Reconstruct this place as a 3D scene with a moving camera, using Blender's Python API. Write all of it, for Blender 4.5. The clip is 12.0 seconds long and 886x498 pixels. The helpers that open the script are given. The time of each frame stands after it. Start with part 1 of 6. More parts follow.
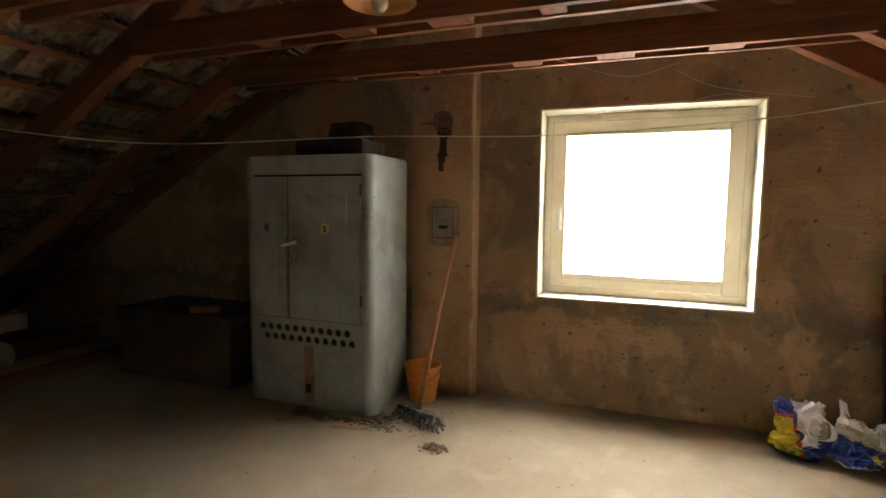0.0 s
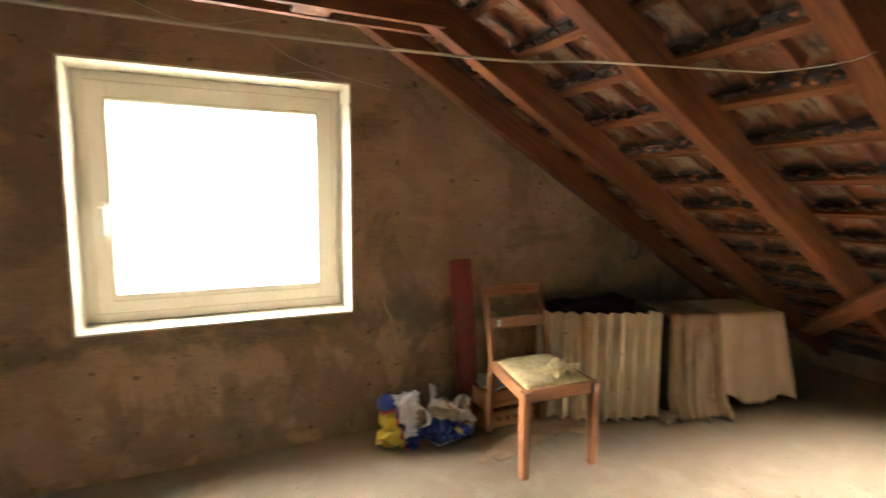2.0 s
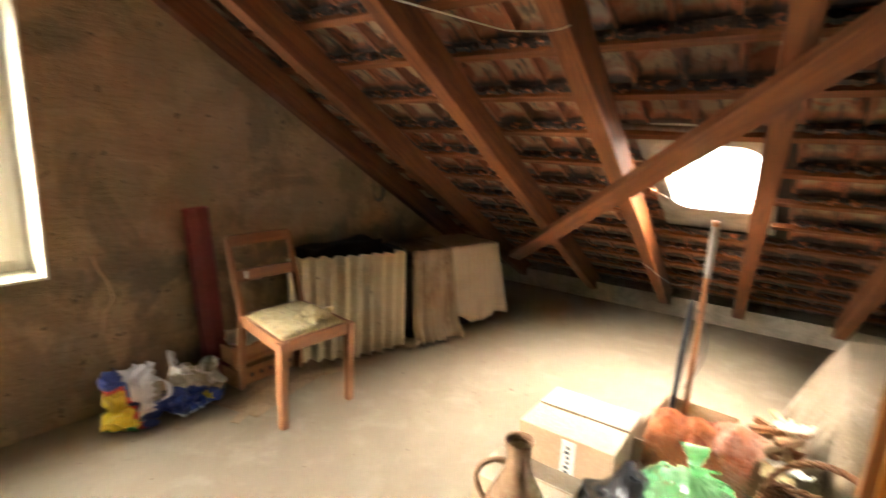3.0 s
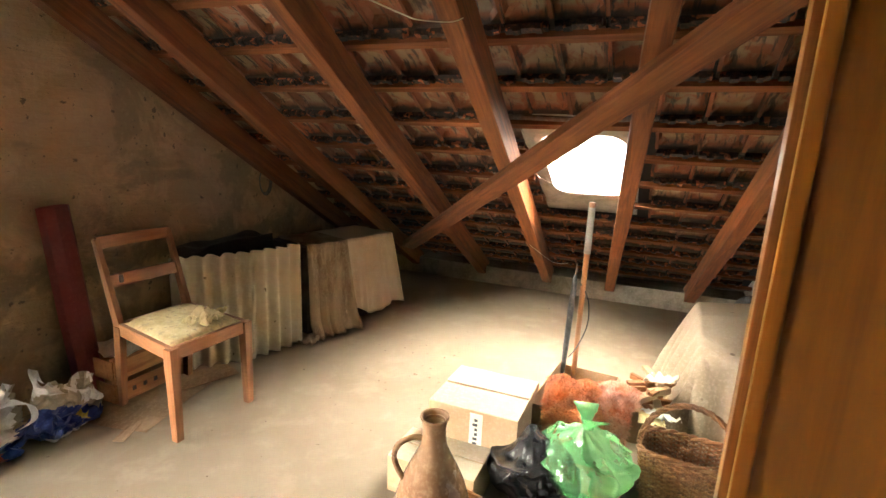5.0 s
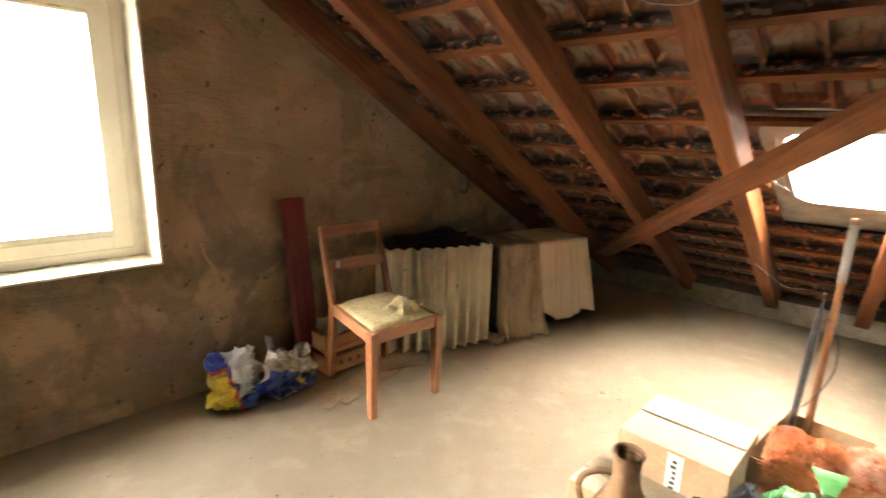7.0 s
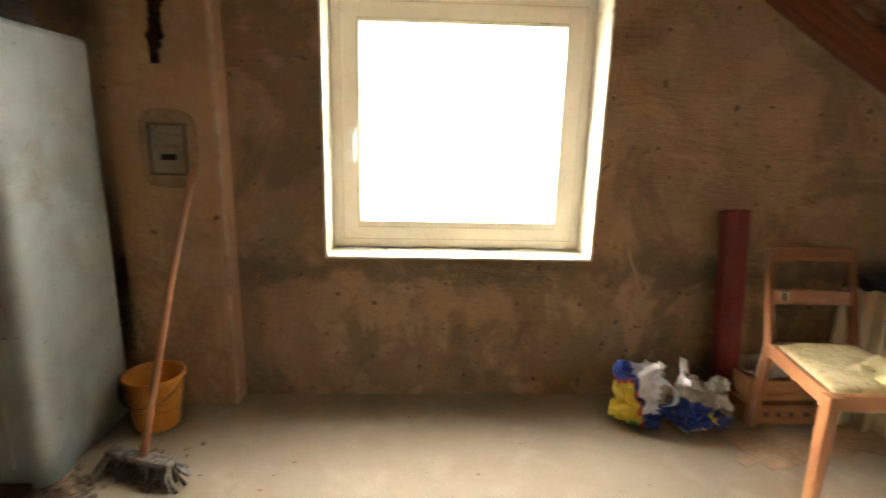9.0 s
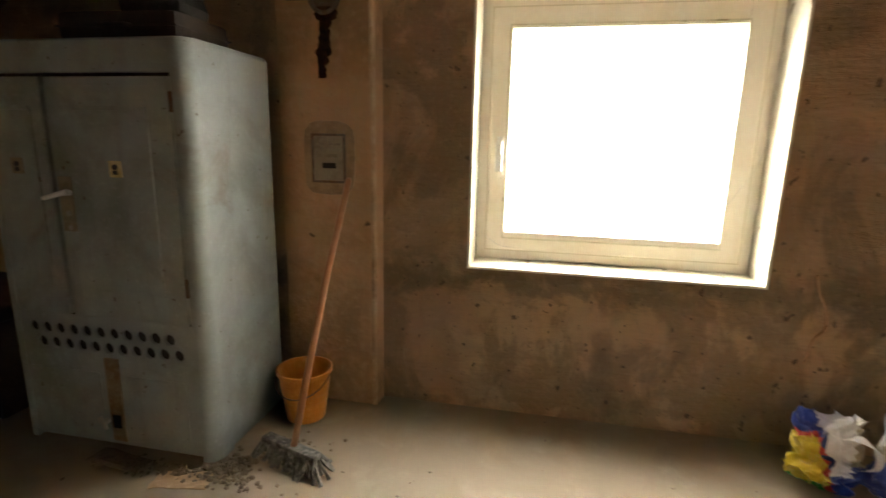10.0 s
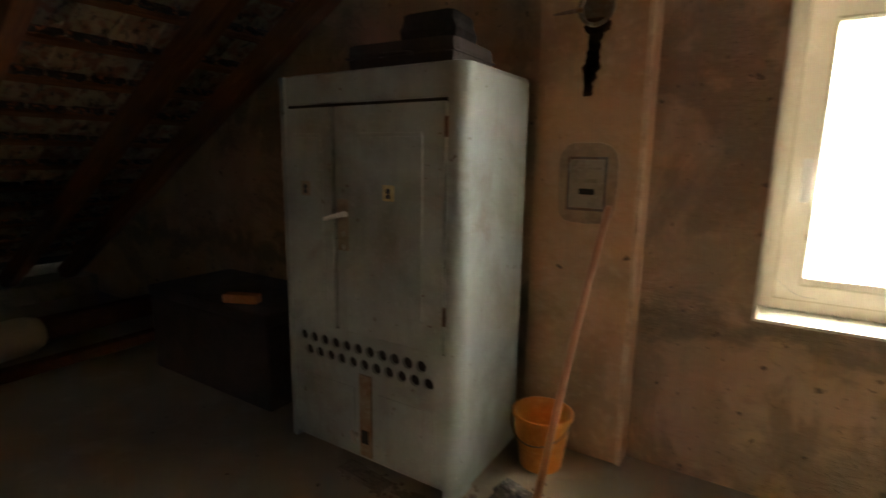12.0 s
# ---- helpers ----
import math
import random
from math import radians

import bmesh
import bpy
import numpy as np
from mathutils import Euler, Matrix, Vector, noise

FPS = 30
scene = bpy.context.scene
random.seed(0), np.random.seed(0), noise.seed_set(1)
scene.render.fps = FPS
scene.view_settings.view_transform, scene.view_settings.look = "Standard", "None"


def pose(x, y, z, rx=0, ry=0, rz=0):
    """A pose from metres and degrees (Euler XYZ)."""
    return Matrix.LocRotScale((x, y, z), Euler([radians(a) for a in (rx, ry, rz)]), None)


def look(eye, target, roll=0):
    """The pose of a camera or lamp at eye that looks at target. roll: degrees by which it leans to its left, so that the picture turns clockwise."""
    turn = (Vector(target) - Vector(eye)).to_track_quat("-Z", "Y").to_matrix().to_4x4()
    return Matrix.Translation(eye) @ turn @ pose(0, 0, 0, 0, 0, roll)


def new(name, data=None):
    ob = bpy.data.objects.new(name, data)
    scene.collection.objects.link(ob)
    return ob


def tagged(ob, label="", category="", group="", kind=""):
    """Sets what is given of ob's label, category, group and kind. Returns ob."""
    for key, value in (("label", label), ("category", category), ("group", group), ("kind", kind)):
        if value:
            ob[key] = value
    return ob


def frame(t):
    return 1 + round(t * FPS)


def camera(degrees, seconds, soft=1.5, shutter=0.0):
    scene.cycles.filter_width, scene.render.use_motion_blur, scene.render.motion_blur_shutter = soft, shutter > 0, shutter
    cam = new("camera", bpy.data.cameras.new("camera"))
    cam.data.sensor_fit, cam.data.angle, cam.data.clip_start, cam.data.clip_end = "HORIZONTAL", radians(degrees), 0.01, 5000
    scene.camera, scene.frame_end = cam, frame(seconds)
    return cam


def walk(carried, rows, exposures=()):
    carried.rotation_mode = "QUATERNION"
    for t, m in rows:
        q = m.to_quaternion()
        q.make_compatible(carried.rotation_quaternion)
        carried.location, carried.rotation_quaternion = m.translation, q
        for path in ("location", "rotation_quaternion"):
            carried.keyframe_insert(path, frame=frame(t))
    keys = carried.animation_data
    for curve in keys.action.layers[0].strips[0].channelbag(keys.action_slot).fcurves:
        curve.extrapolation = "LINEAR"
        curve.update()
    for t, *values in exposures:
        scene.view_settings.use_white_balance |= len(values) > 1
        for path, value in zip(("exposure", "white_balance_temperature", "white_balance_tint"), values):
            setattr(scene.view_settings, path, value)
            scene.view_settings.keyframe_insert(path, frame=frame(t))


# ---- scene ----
cam = camera(82.4, 12.0, shutter=0.5)
PATH = [
    (0, (0.146, -0.09, 1.354), (-0.538, 1.78, 1.179), 0.6),
    (0.5, (0.07, 0.112, 1.389), (-0.387, 2.049, 1.188), 0.4),
    (1, (-0.012, 0.325, 1.397), (0.017, 2.32, 1.210), -0.2),
    (1.5, (0.076, 0.467, 1.378), (0.491, 2.414, 1.186), -0.4),
    (2, (0.14, 0.58, 1.391), (0.984, 2.381, 1.179), 0.4),
    (2.5, (0.137, 0.621, 1.391), (1.362, 2.18, 1.127), 1.6),
    (3, (0.144, 0.649, 1.396), (1.729, 1.796, 0.982), 2.3),
    (3.5, (0.117, 0.655, 1.372), (1.864, 1.513, 0.909), 2.2),
    (5.5, (0.075, 0.708, 1.382), (1.878, 1.463, 0.959), 2.2),
    (6, (0.104, 0.73, 1.386), (1.797, 1.688, 0.922), 1.1),
    (6.5, (0.144, 0.735, 1.385), (1.705, 1.904, 0.941), 1.2),
    (8.5, (0.052, 0.922, 1.364), (0.548, 2.794, 0.864), 1.2),
    (9, (0.03, 0.958, 1.327), (0.118, 2.905, 0.881), 1.4),
    (9.5, (-0.012, 0.986, 1.321), (-0.177, 2.929, 0.877), 1.5),
    (10, (-0.079, 1.026, 1.327), (-0.466, 2.942, 0.903), 1.2),
    (10.5, (-0.167, 1.051, 1.328), (-0.725, 2.928, 0.923), 1.6),
    (11, (-0.252, 1.091, 1.334), (-0.984, 2.909, 0.935), 1.9),
    (11.5, (-0.343, 1.103, 1.346), (-1.17, 2.878, 0.937), 1.7),
    (12, (-0.438, 1.125, 1.333), (-1.492, 2.787, 0.974), 0.8),
]
EXPOSURES = [(0.0, 0.0), (1.0, 0.1), (2.0, 0.2), (3.5, 0.26), (6.5, 0.26), (8.5, 0.22), (10.0, 0.1), (12.0, 0.0)]
walk(cam, [(t, look(eye, target, roll)) for t, eye, target, roll in PATH], EXPOSURES)

# ---- world, daylight, exposure ----
world = bpy.data.worlds.new("overcast_sky")
scene.world = world
world.use_nodes = True
wn = world.node_tree.nodes
sky = wn.new("ShaderNodeTexSky")
sky.sky_type = "NISHITA"
sky.sun_disc = False
sky.sun_elevation = radians(48)
sky.sun_rotation = radians(20)
sky.dust_density = 4.0
wn["Background"].inputs[1].default_value = 0.15
world.node_tree.links.new(sky.outputs[0], wn["Background"].inputs[0])

sun_data = bpy.data.lights.new("sun", "SUN")
sun_data.energy, sun_data.angle, sun_data.color = 0.6, radians(40), (1.0, 0.97, 0.92)
sun = new("sun", sun_data)
sun.matrix_world = look((0, 0, 20), (-4, -11, 6))


def daylight(name, m, w, h, watts, color, spread=180):
    d = bpy.data.lights.new(name, "AREA")
    d.shape, d.size, d.size_y, d.energy, d.color = "RECTANGLE", w, h, watts, color
    d.spread = radians(spread)
    ob = new(name, d)
    ob.matrix_world = m
    return ob


WINDOW_WATTS, SKYLIGHT_WATTS = 25500, 12600
daylight("window_daylight", look((-2.6, 6.2, 3.8), (-2.6, 3.4, 1.16)), 11.0, 5.0, WINDOW_WATTS, (1.0, 0.94, 0.81))

# ---- materials ----


def nodes_of(name):
    m = bpy.data.materials.new(name)
    m.use_nodes = True
    nt = m.node_tree
    return m, nt, nt.nodes["Principled BSDF"]


def noise_node(nt, vec, scale, detail=4.0, rough=0.55, distortion=0.0):
    n = nt.nodes.new("ShaderNodeTexNoise")
    n.inputs["Scale"].default_value = scale
    n.inputs["Detail"].default_value = detail
    n.inputs["Roughness"].default_value = rough
    n.inputs["Distortion"].default_value = distortion
    nt.links.new(vec, n.inputs["Vector"])
    return n.outputs["Fac"]


def ramp(nt, fac, lo, hi):
    r = nt.nodes.new("ShaderNodeMapRange")
    r.inputs["From Min"].default_value = lo
    r.inputs["From Max"].default_value = hi
    r.interpolation_type = "SMOOTHSTEP"
    nt.links.new(fac, r.inputs["Value"])
    return r.outputs["Result"]


def mix(nt, fac, a, b):
    n = nt.nodes.new("ShaderNodeMix")
    n.data_type = "RGBA"
    for sock, v in ((n.inputs[0], fac), (n.inputs[6], a), (n.inputs[7], b)):
        if isinstance(v, tuple):
            sock.default_value = (*v, 1.0)
        elif isinstance(v, (int, float)):
            sock.default_value = v
        else:
            nt.links.new(v, sock)
    return n.outputs[2]


def math_node(nt, op, a, b):
    n = nt.nodes.new("ShaderNodeMath")
    n.operation = op
    for sock, v in zip(n.inputs, (a, b)):
        if isinstance(v, (int, float)):
            sock.default_value = v
        else:
            nt.links.new(v, sock)
    return n.outputs[0]


def coords(nt, scale=(1, 1, 1), shift_random=True):
    tc = nt.nodes.new("ShaderNodeTexCoord")
    mp = nt.nodes.new("ShaderNodeMapping")
    mp.inputs["Scale"].default_value = scale
    nt.links.new(tc.outputs["Object"], mp.inputs["Vector"])
    if shift_random:
        oi = nt.nodes.new("ShaderNodeObjectInfo")
        cx = nt.nodes.new("ShaderNodeCombineXYZ")
        for i in range(3):
            nt.links.new(math_node(nt, "MULTIPLY", oi.outputs["Random"], 7.0 + 5 * i), cx.inputs[i])
        nt.links.new(cx.outputs[0], mp.inputs["Location"])
    return mp.outputs["Vector"]


def bump(nt, bsdf, height, strength, dist=0.01):
    b = nt.nodes.new("ShaderNodeBump")
    b.inputs["Strength"].default_value = strength
    b.inputs["Distance"].default_value = dist
    nt.links.new(height, b.inputs["Height"])
    nt.links.new(b.outputs[0], bsdf.inputs["Normal"])


def surface(name, base, dark, light, big=2.0, fine=30.0, rough=0.8, relief=0.3, metal=0.0, scale=(1, 1, 1), spots=None, dist=0.006, tint=0.0):
    """Mottled surface: large blotches towards dark, fine grain towards light, optional small spots."""
    m, nt, b = nodes_of(name)
    v = coords(nt, scale)
    n1 = noise_node(nt, v, big, 5, 0.6, 0.4)
    n2 = noise_node(nt, v, fine, 4, 0.6)
    c = mix(nt, ramp(nt, n1, 0.38, 0.68), base, dark)
    c = mix(nt, math_node(nt, "MULTIPLY", ramp(nt, n2, 0.45, 0.75), 0.6), c, light)
    if spots:
        n3 = noise_node(nt, v, spots[1], 2, 0.5)
        c = mix(nt, ramp(nt, n3, spots[2], spots[2] + 0.05), c, spots[0])
    if tint:
        oi = nt.nodes.new("ShaderNodeObjectInfo")
        c = mix(nt, math_node(nt, "MULTIPLY", oi.outputs["Random"], tint), c, dark)
    nt.links.new(c, b.inputs["Base Color"])
    b.inputs["Metallic"].default_value = metal
    r = nt.nodes.new("ShaderNodeMapRange")
    r.inputs["To Min"].default_value = max(0.05, rough - 0.12)
    r.inputs["To Max"].default_value = min(1.0, rough + 0.12)
    nt.links.new(n1, r.inputs["Value"])
    nt.links.new(r.outputs[0], b.inputs["Roughness"])
    if relief:
        bump(nt, b, math_node(nt, "ADD", math_node(nt, "MULTIPLY", n1, 0.6), n2), relief, dist)
    return m


def wood(name, base, dark, light, rough=0.7, relief=0.35, along=0):
    """Wood with its grain along one local axis."""
    m, nt, b = nodes_of(name)
    s = [16.0, 16.0, 16.0]
    s[along] = 1.1
    v = coords(nt, tuple(s))
    s2 = [1.2, 1.2, 1.2]
    v2 = coords(nt, tuple(s2))
    g = noise_node(nt, v, 1.3, 6, 0.65, 1.2)
    f = noise_node(nt, v, 5.0, 4, 0.6)
    st = noise_node(nt, v2, 2.4, 4, 0.6)
    c = mix(nt, ramp(nt, g, 0.35, 0.7), base, dark)
    c = mix(nt, math_node(nt, "MULTIPLY", ramp(nt, f, 0.5, 0.8), 0.5), c, light)
    c = mix(nt, math_node(nt, "MULTIPLY", ramp(nt, st, 0.5, 0.75), 0.45), c, dark)
    oi = nt.nodes.new("ShaderNodeObjectInfo")
    c = mix(nt, math_node(nt, "MULTIPLY", oi.outputs["Random"], 0.3), c, dark)
    nt.links.new(c, b.inputs["Base Color"])
    b.inputs["Roughness"].default_value = rough
    b.inputs["Specular IOR Level"].default_value = 0.5 if rough < 0.6 else 0.2
    bump(nt, b, math_node(nt, "ADD", g, math_node(nt, "MULTIPLY", f, 0.5)), relief, 0.004)
    return m


def plain(name, color, rough=0.6, metal=0.0, **more):
    m, nt, b = nodes_of(name)
    b.inputs["Base Color"].default_value = (*color, 1)
    b.inputs["Roughness"].default_value = rough
    b.inputs["Metallic"].default_value = metal
    for k, v in more.items():
        b.inputs[k.replace("_", " ")].default_value = v
    return m


def plaster_material():
    """Old brown lime plaster: scoured ochre, damp blotches, thin cracks, knocked-off pits, patched lower band."""
    m, nt, b = nodes_of("brown_plaster")
    v = coords(nt, shift_random=False)
    sep = nt.nodes.new("ShaderNodeSeparateXYZ")
    nt.links.new(v, sep.inputs[0])
    big = noise_node(nt, v, 1.1, 5, 0.6, 0.6)
    mid = noise_node(nt, v, 4.2, 5, 0.62, 0.8)
    fine = noise_node(nt, v, 45, 4, 0.6)
    c = mix(nt, ramp(nt, big, 0.35, 0.66), (0.365, 0.23, 0.138), (0.27, 0.185, 0.11))
    c = mix(nt, math_node(nt, "MULTIPLY", ramp(nt, mid, 0.46, 0.66), 0.75), c, (0.40, 0.265, 0.165))
    # patched lower band with hard-edged lighter and darker scabs
    edge = math_node(nt, "ADD", sep.outputs[2], math_node(nt, "MULTIPLY", mid, 0.55))
    low = math_node(nt, "SUBTRACT", 1.0, ramp(nt, edge, 0.86, 0.96))
    vs = nt.nodes.new("ShaderNodeMapping")
    vs.inputs["Scale"].default_value = (1.5, 1.0, 1.0)
    nt.links.new(v, vs.inputs["Vector"])
    scab = noise_node(nt, vs.outputs[0], 2.6, 5, 0.55, 0.35)
    patch = mix(nt, ramp(nt, scab, 0.45, 0.55), (0.225, 0.155, 0.086), (0.43, 0.295, 0.168))
    patch = mix(nt, ramp(nt, noise_node(nt, v, 5.5, 4, 0.55, 0.4), 0.52, 0.62), patch, (0.30, 0.215, 0.125))
    under = math_node(nt, "MULTIPLY", ramp(nt, math_node(nt, "ADD", sep.outputs[0], math_node(nt, "MULTIPLY", mid, 0.5)), -0.35, -0.1), low)
    c = mix(nt, math_node(nt, "MULTIPLY", under, 0.85), c, patch)
    damp = ramp(nt, noise_node(nt, v, 1.7, 5, 0.6, 0.7), 0.5, 0.58)
    c = mix(nt, math_node(nt, "MULTIPLY", damp, 0.6), c, (0.14, 0.10, 0.06))
    seam = math_node(nt, "MULTIPLY", ramp(nt, edge, 0.84, 0.93), math_node(nt, "SUBTRACT", 1.0, ramp(nt, edge, 0.97, 1.1)))
    c = mix(nt, math_node(nt, "MULTIPLY", seam, 0.7), c, (0.125, 0.10, 0.06))
    pits = math_node(nt, "MAXIMUM", ramp(nt, noise_node(nt, v, 17, 3, 0.5), 0.67, 0.70), ramp(nt, noise_node(nt, v, 48, 3, 0.55), 0.68, 0.72))
    c = mix(nt, math_node(nt, "MULTIPLY", pits, 0.8), c, (0.08, 0.055, 0.035))
    hs = nt.nodes.new("ShaderNodeMapping")
    hs.inputs["Scale"].default_value = (1.0, 1.0, 4.5)
    nt.links.new(v, hs.inputs["Vector"])
    drag = noise_node(nt, hs.outputs[0], 6.0, 5, 0.7, 0.3)
    c = mix(nt, math_node(nt, "MULTIPLY", ramp(nt, drag, 0.55, 0.75), 0.35), c, (0.16, 0.11, 0.07))
    c = mix(nt, math_node(nt, "MULTIPLY", ramp(nt, fine, 0.5, 0.8), 0.3), c, (0.42, 0.3, 0.2))
    nt.links.new(c, b.inputs["Base Color"])
    b.inputs["Roughness"].default_value = 0.92
    h = math_node(nt, "ADD", math_node(nt, "ADD", mid, math_node(nt, "MULTIPLY", drag, 0.8)), math_node(nt, "MULTIPLY", fine, 0.25))
    h = math_node(nt, "SUBTRACT", h, math_node(nt, "MULTIPLY", pits, 0.6))
    bump(nt, b, h, 0.55, 0.02)
    return m


def concrete_material():
    m, nt, b = nodes_of("dusty_concrete")
    v = coords(nt, shift_random=False)
    big = noise_node(nt, v, 0.9, 5, 0.6, 0.5)
    mid = noise_node(nt, v, 5.0, 5, 0.6, 0.3)
    fine = noise_node(nt, v, 70, 3, 0.6)
    c = mix(nt, ramp(nt, big, 0.35, 0.68), (0.305, 0.249, 0.180), (0.245, 0.193, 0.130))
    c = mix(nt, math_node(nt, "MULTIPLY", ramp(nt, mid, 0.48, 0.72), 0.55), c, (0.36, 0.30, 0.225))
    c = mix(nt, math_node(nt, "MULTIPLY", ramp(nt, fine, 0.5, 0.8), 0.3), c, (0.22, 0.19, 0.145))
    c = mix(nt, ramp(nt, noise_node(nt, v, 24, 2, 0.5), 0.735, 0.76), c, (0.12, 0.09, 0.06))
    nt.links.new(c, b.inputs["Base Color"])
    b.inputs["Roughness"].default_value = 0.85
    bump(nt, b, math_node(nt, "ADD", mid, math_node(nt, "MULTIPLY", fine, 0.3)), 0.25, 0.01)
    return m


def tile_material(name, single_tile):
    """Underside of old clay roof tiles: tan weathered pan, red ribs, darker at the head and tail."""
    m, nt, b = nodes_of(name)
    v = coords(nt, (1, 1, 1))
    big = noise_node(nt, v, 9.0, 5, 0.65, 0.8)
    fine = noise_node(nt, v, 60, 4, 0.6)
    vs = nt.nodes.new("ShaderNodeMapping")
    vs.inputs["Scale"].default_value = (0.25, 1.6, 1.0)
    nt.links.new(v, vs.inputs["Vector"])
    run = noise_node(nt, vs.outputs[0], 22, 4, 0.6)
    oi = nt.nodes.new("ShaderNodeObjectInfo")
    c = mix(nt, oi.outputs["Random"], (0.23, 0.066, 0.022), (0.15, 0.072, 0.040))
    bloom = math_node(nt, "MULTIPLY", ramp(nt, big, 0.40, 0.56), 0.85)
    if single_tile:
        tc = nt.nodes.new("ShaderNodeTexCoord")
        sep = nt.nodes.new("ShaderNodeSeparateXYZ")
        nt.links.new(tc.outputs["Object"], sep.inputs[0])
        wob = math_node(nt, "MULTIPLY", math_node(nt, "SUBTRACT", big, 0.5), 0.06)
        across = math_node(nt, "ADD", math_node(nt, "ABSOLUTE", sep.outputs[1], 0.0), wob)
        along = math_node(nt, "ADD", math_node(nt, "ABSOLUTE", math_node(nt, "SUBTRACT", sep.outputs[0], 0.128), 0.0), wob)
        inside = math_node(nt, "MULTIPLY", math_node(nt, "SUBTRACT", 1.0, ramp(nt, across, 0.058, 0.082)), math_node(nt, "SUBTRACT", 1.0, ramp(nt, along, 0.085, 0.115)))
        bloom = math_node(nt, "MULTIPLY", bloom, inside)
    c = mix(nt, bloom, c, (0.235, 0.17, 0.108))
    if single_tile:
        # Near-black towards both ends of the tile, past the pan.
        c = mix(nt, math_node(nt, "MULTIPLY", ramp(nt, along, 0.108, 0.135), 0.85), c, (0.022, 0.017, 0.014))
    c = mix(nt, math_node(nt, "MULTIPLY", ramp(nt, run, 0.53, 0.63), 0.8), c, (0.03, 0.022, 0.018))
    c = mix(nt, math_node(nt, "MULTIPLY", ramp(nt, fine, 0.5, 0.8), 0.3), c, (0.18, 0.1, 0.06))
    nt.links.new(c, b.inputs["Base Color"])
    b.inputs["Roughness"].default_value = 0.85
    bump(nt, b, math_node(nt, "ADD", big, math_node(nt, "MULTIPLY", fine, 0.4)), 0.4, 0.006)
    return m


def paint_metal_material():
    """Grey-blue oil paint on an old cabinet, chipped, streaked with rust and grime."""
    m, nt, b = nodes_of("worn_grey_paint")
    v = coords(nt, shift_random=False)
    big = noise_node(nt, v, 2.2, 5, 0.6, 0.5)
    fine = noise_node(nt, v, 60, 4, 0.6)
    vs = nt.nodes.new("ShaderNodeMapping")
    vs.inputs["Scale"].default_value = (5, 5, 0.9)
    nt.links.new(v, vs.inputs["Vector"])
    run = noise_node(nt, vs.outputs[0], 2.2, 5, 0.6, 0.4)
    c = mix(nt, ramp(nt, big, 0.35, 0.7), (0.31, 0.345, 0.335), (0.19, 0.21, 0.18))
    c = mix(nt, math_node(nt, "MULTIPLY", ramp(nt, run, 0.5, 0.8), 0.4), c, (0.17, 0.175, 0.15))
    c = mix(nt, math_node(nt, "MULTIPLY", ramp(nt, noise_node(nt, v, 3.3, 5, 0.65, 1.0), 0.58, 0.74), 0.45), c, (0.17, 0.125, 0.075))
    chips = ramp(nt, noise_node(nt, v, 26, 3, 0.5), 0.70, 0.73)
    c = mix(nt, math_node(nt, "MULTIPLY", chips, 0.8), c, (0.10, 0.07, 0.045))
    c = mix(nt, math_node(nt, "MULTIPLY", ramp(nt, fine, 0.5, 0.8), 0.25), c, (0.5, 0.52, 0.5))
    nt.links.new(c, b.inputs["Base Color"])
    b.inputs["Roughness"].default_value = 0.5
    bump(nt, b, math_node(nt, "ADD", big, math_node(nt, "ADD", math_node(nt, "MULTIPLY", fine, 0.15), math_node(nt, "MULTIPLY", chips, -0.2))), 0.25, 0.008)
    return m


PLASTER = plaster_material()
CONCRETE = concrete_material()
CLAY = tile_material("old_clay_tile", True)
FAR_CLAY = tile_material("old_clay_tile_far", False)
GREY_PAINT = paint_metal_material()
DARK_CLAY = surface("dark_clay", (0.035, 0.022, 0.016), (0.014, 0.010, 0.009), (0.20, 0.085, 0.04), 8, 40, 0.85, 0.4, spots=((0.27, 0.085, 0.03), 26, 0.58))
BEAM = wood("rafter_wood", (0.175, 0.056, 0.014), (0.075, 0.024, 0.008), (0.24, 0.088, 0.026), 0.7, 0.35)
BATTEN = wood("batten_wood", (0.20, 0.068, 0.022), (0.10, 0.035, 0.013), (0.27, 0.105, 0.038), 0.75, 0.3, 1)
CHAIR_WOOD, CHAIR_WOOD_X, CHAIR_WOOD_Y = (wood("varnished_chair_wood", (0.315, 0.135, 0.055), (0.19, 0.075, 0.03), (0.38, 0.185, 0.085), 0.42, 0.12, k) for k in (2, 0, 1))
DOOR_WOOD = wood("amber_door_veneer", (0.26, 0.090, 0.007), (0.18, 0.055, 0.004), (0.31, 0.118, 0.013), 0.35, 0.06, 2)
DOOR_EDGE = wood("door_edge_wood", (0.25, 0.085, 0.014), (0.11, 0.036, 0.007), (0.36, 0.15, 0.034), 0.4, 0.3, 2)
CRATE_WOOD = wood("crate_wood", (0.38, 0.19, 0.085), (0.22, 0.10, 0.045), (0.48, 0.28, 0.14), 0.8, 0.3)
POLE_WOOD = wood("broomstick_wood", (0.36, 0.155, 0.062), (0.21, 0.085, 0.034), (0.45, 0.23, 0.105), 0.5, 0.15, 2)
WHITEWASH = surface("flaking_whitewash", (0.76, 0.76, 0.72), (0.58, 0.58, 0.54), (0.82, 0.82, 0.79), 2.5, 40, 0.9, 0.4, spots=((0.25, 0.2, 0.15), 14, 0.68))
REVEAL = surface("yellowed_white_paint", (0.72, 0.68, 0.55), (0.58, 0.53, 0.40), (0.8, 0.77, 0.66), 3.0, 40, 0.7, 0.25, spots=((0.35, 0.29, 0.18), 12, 0.68))
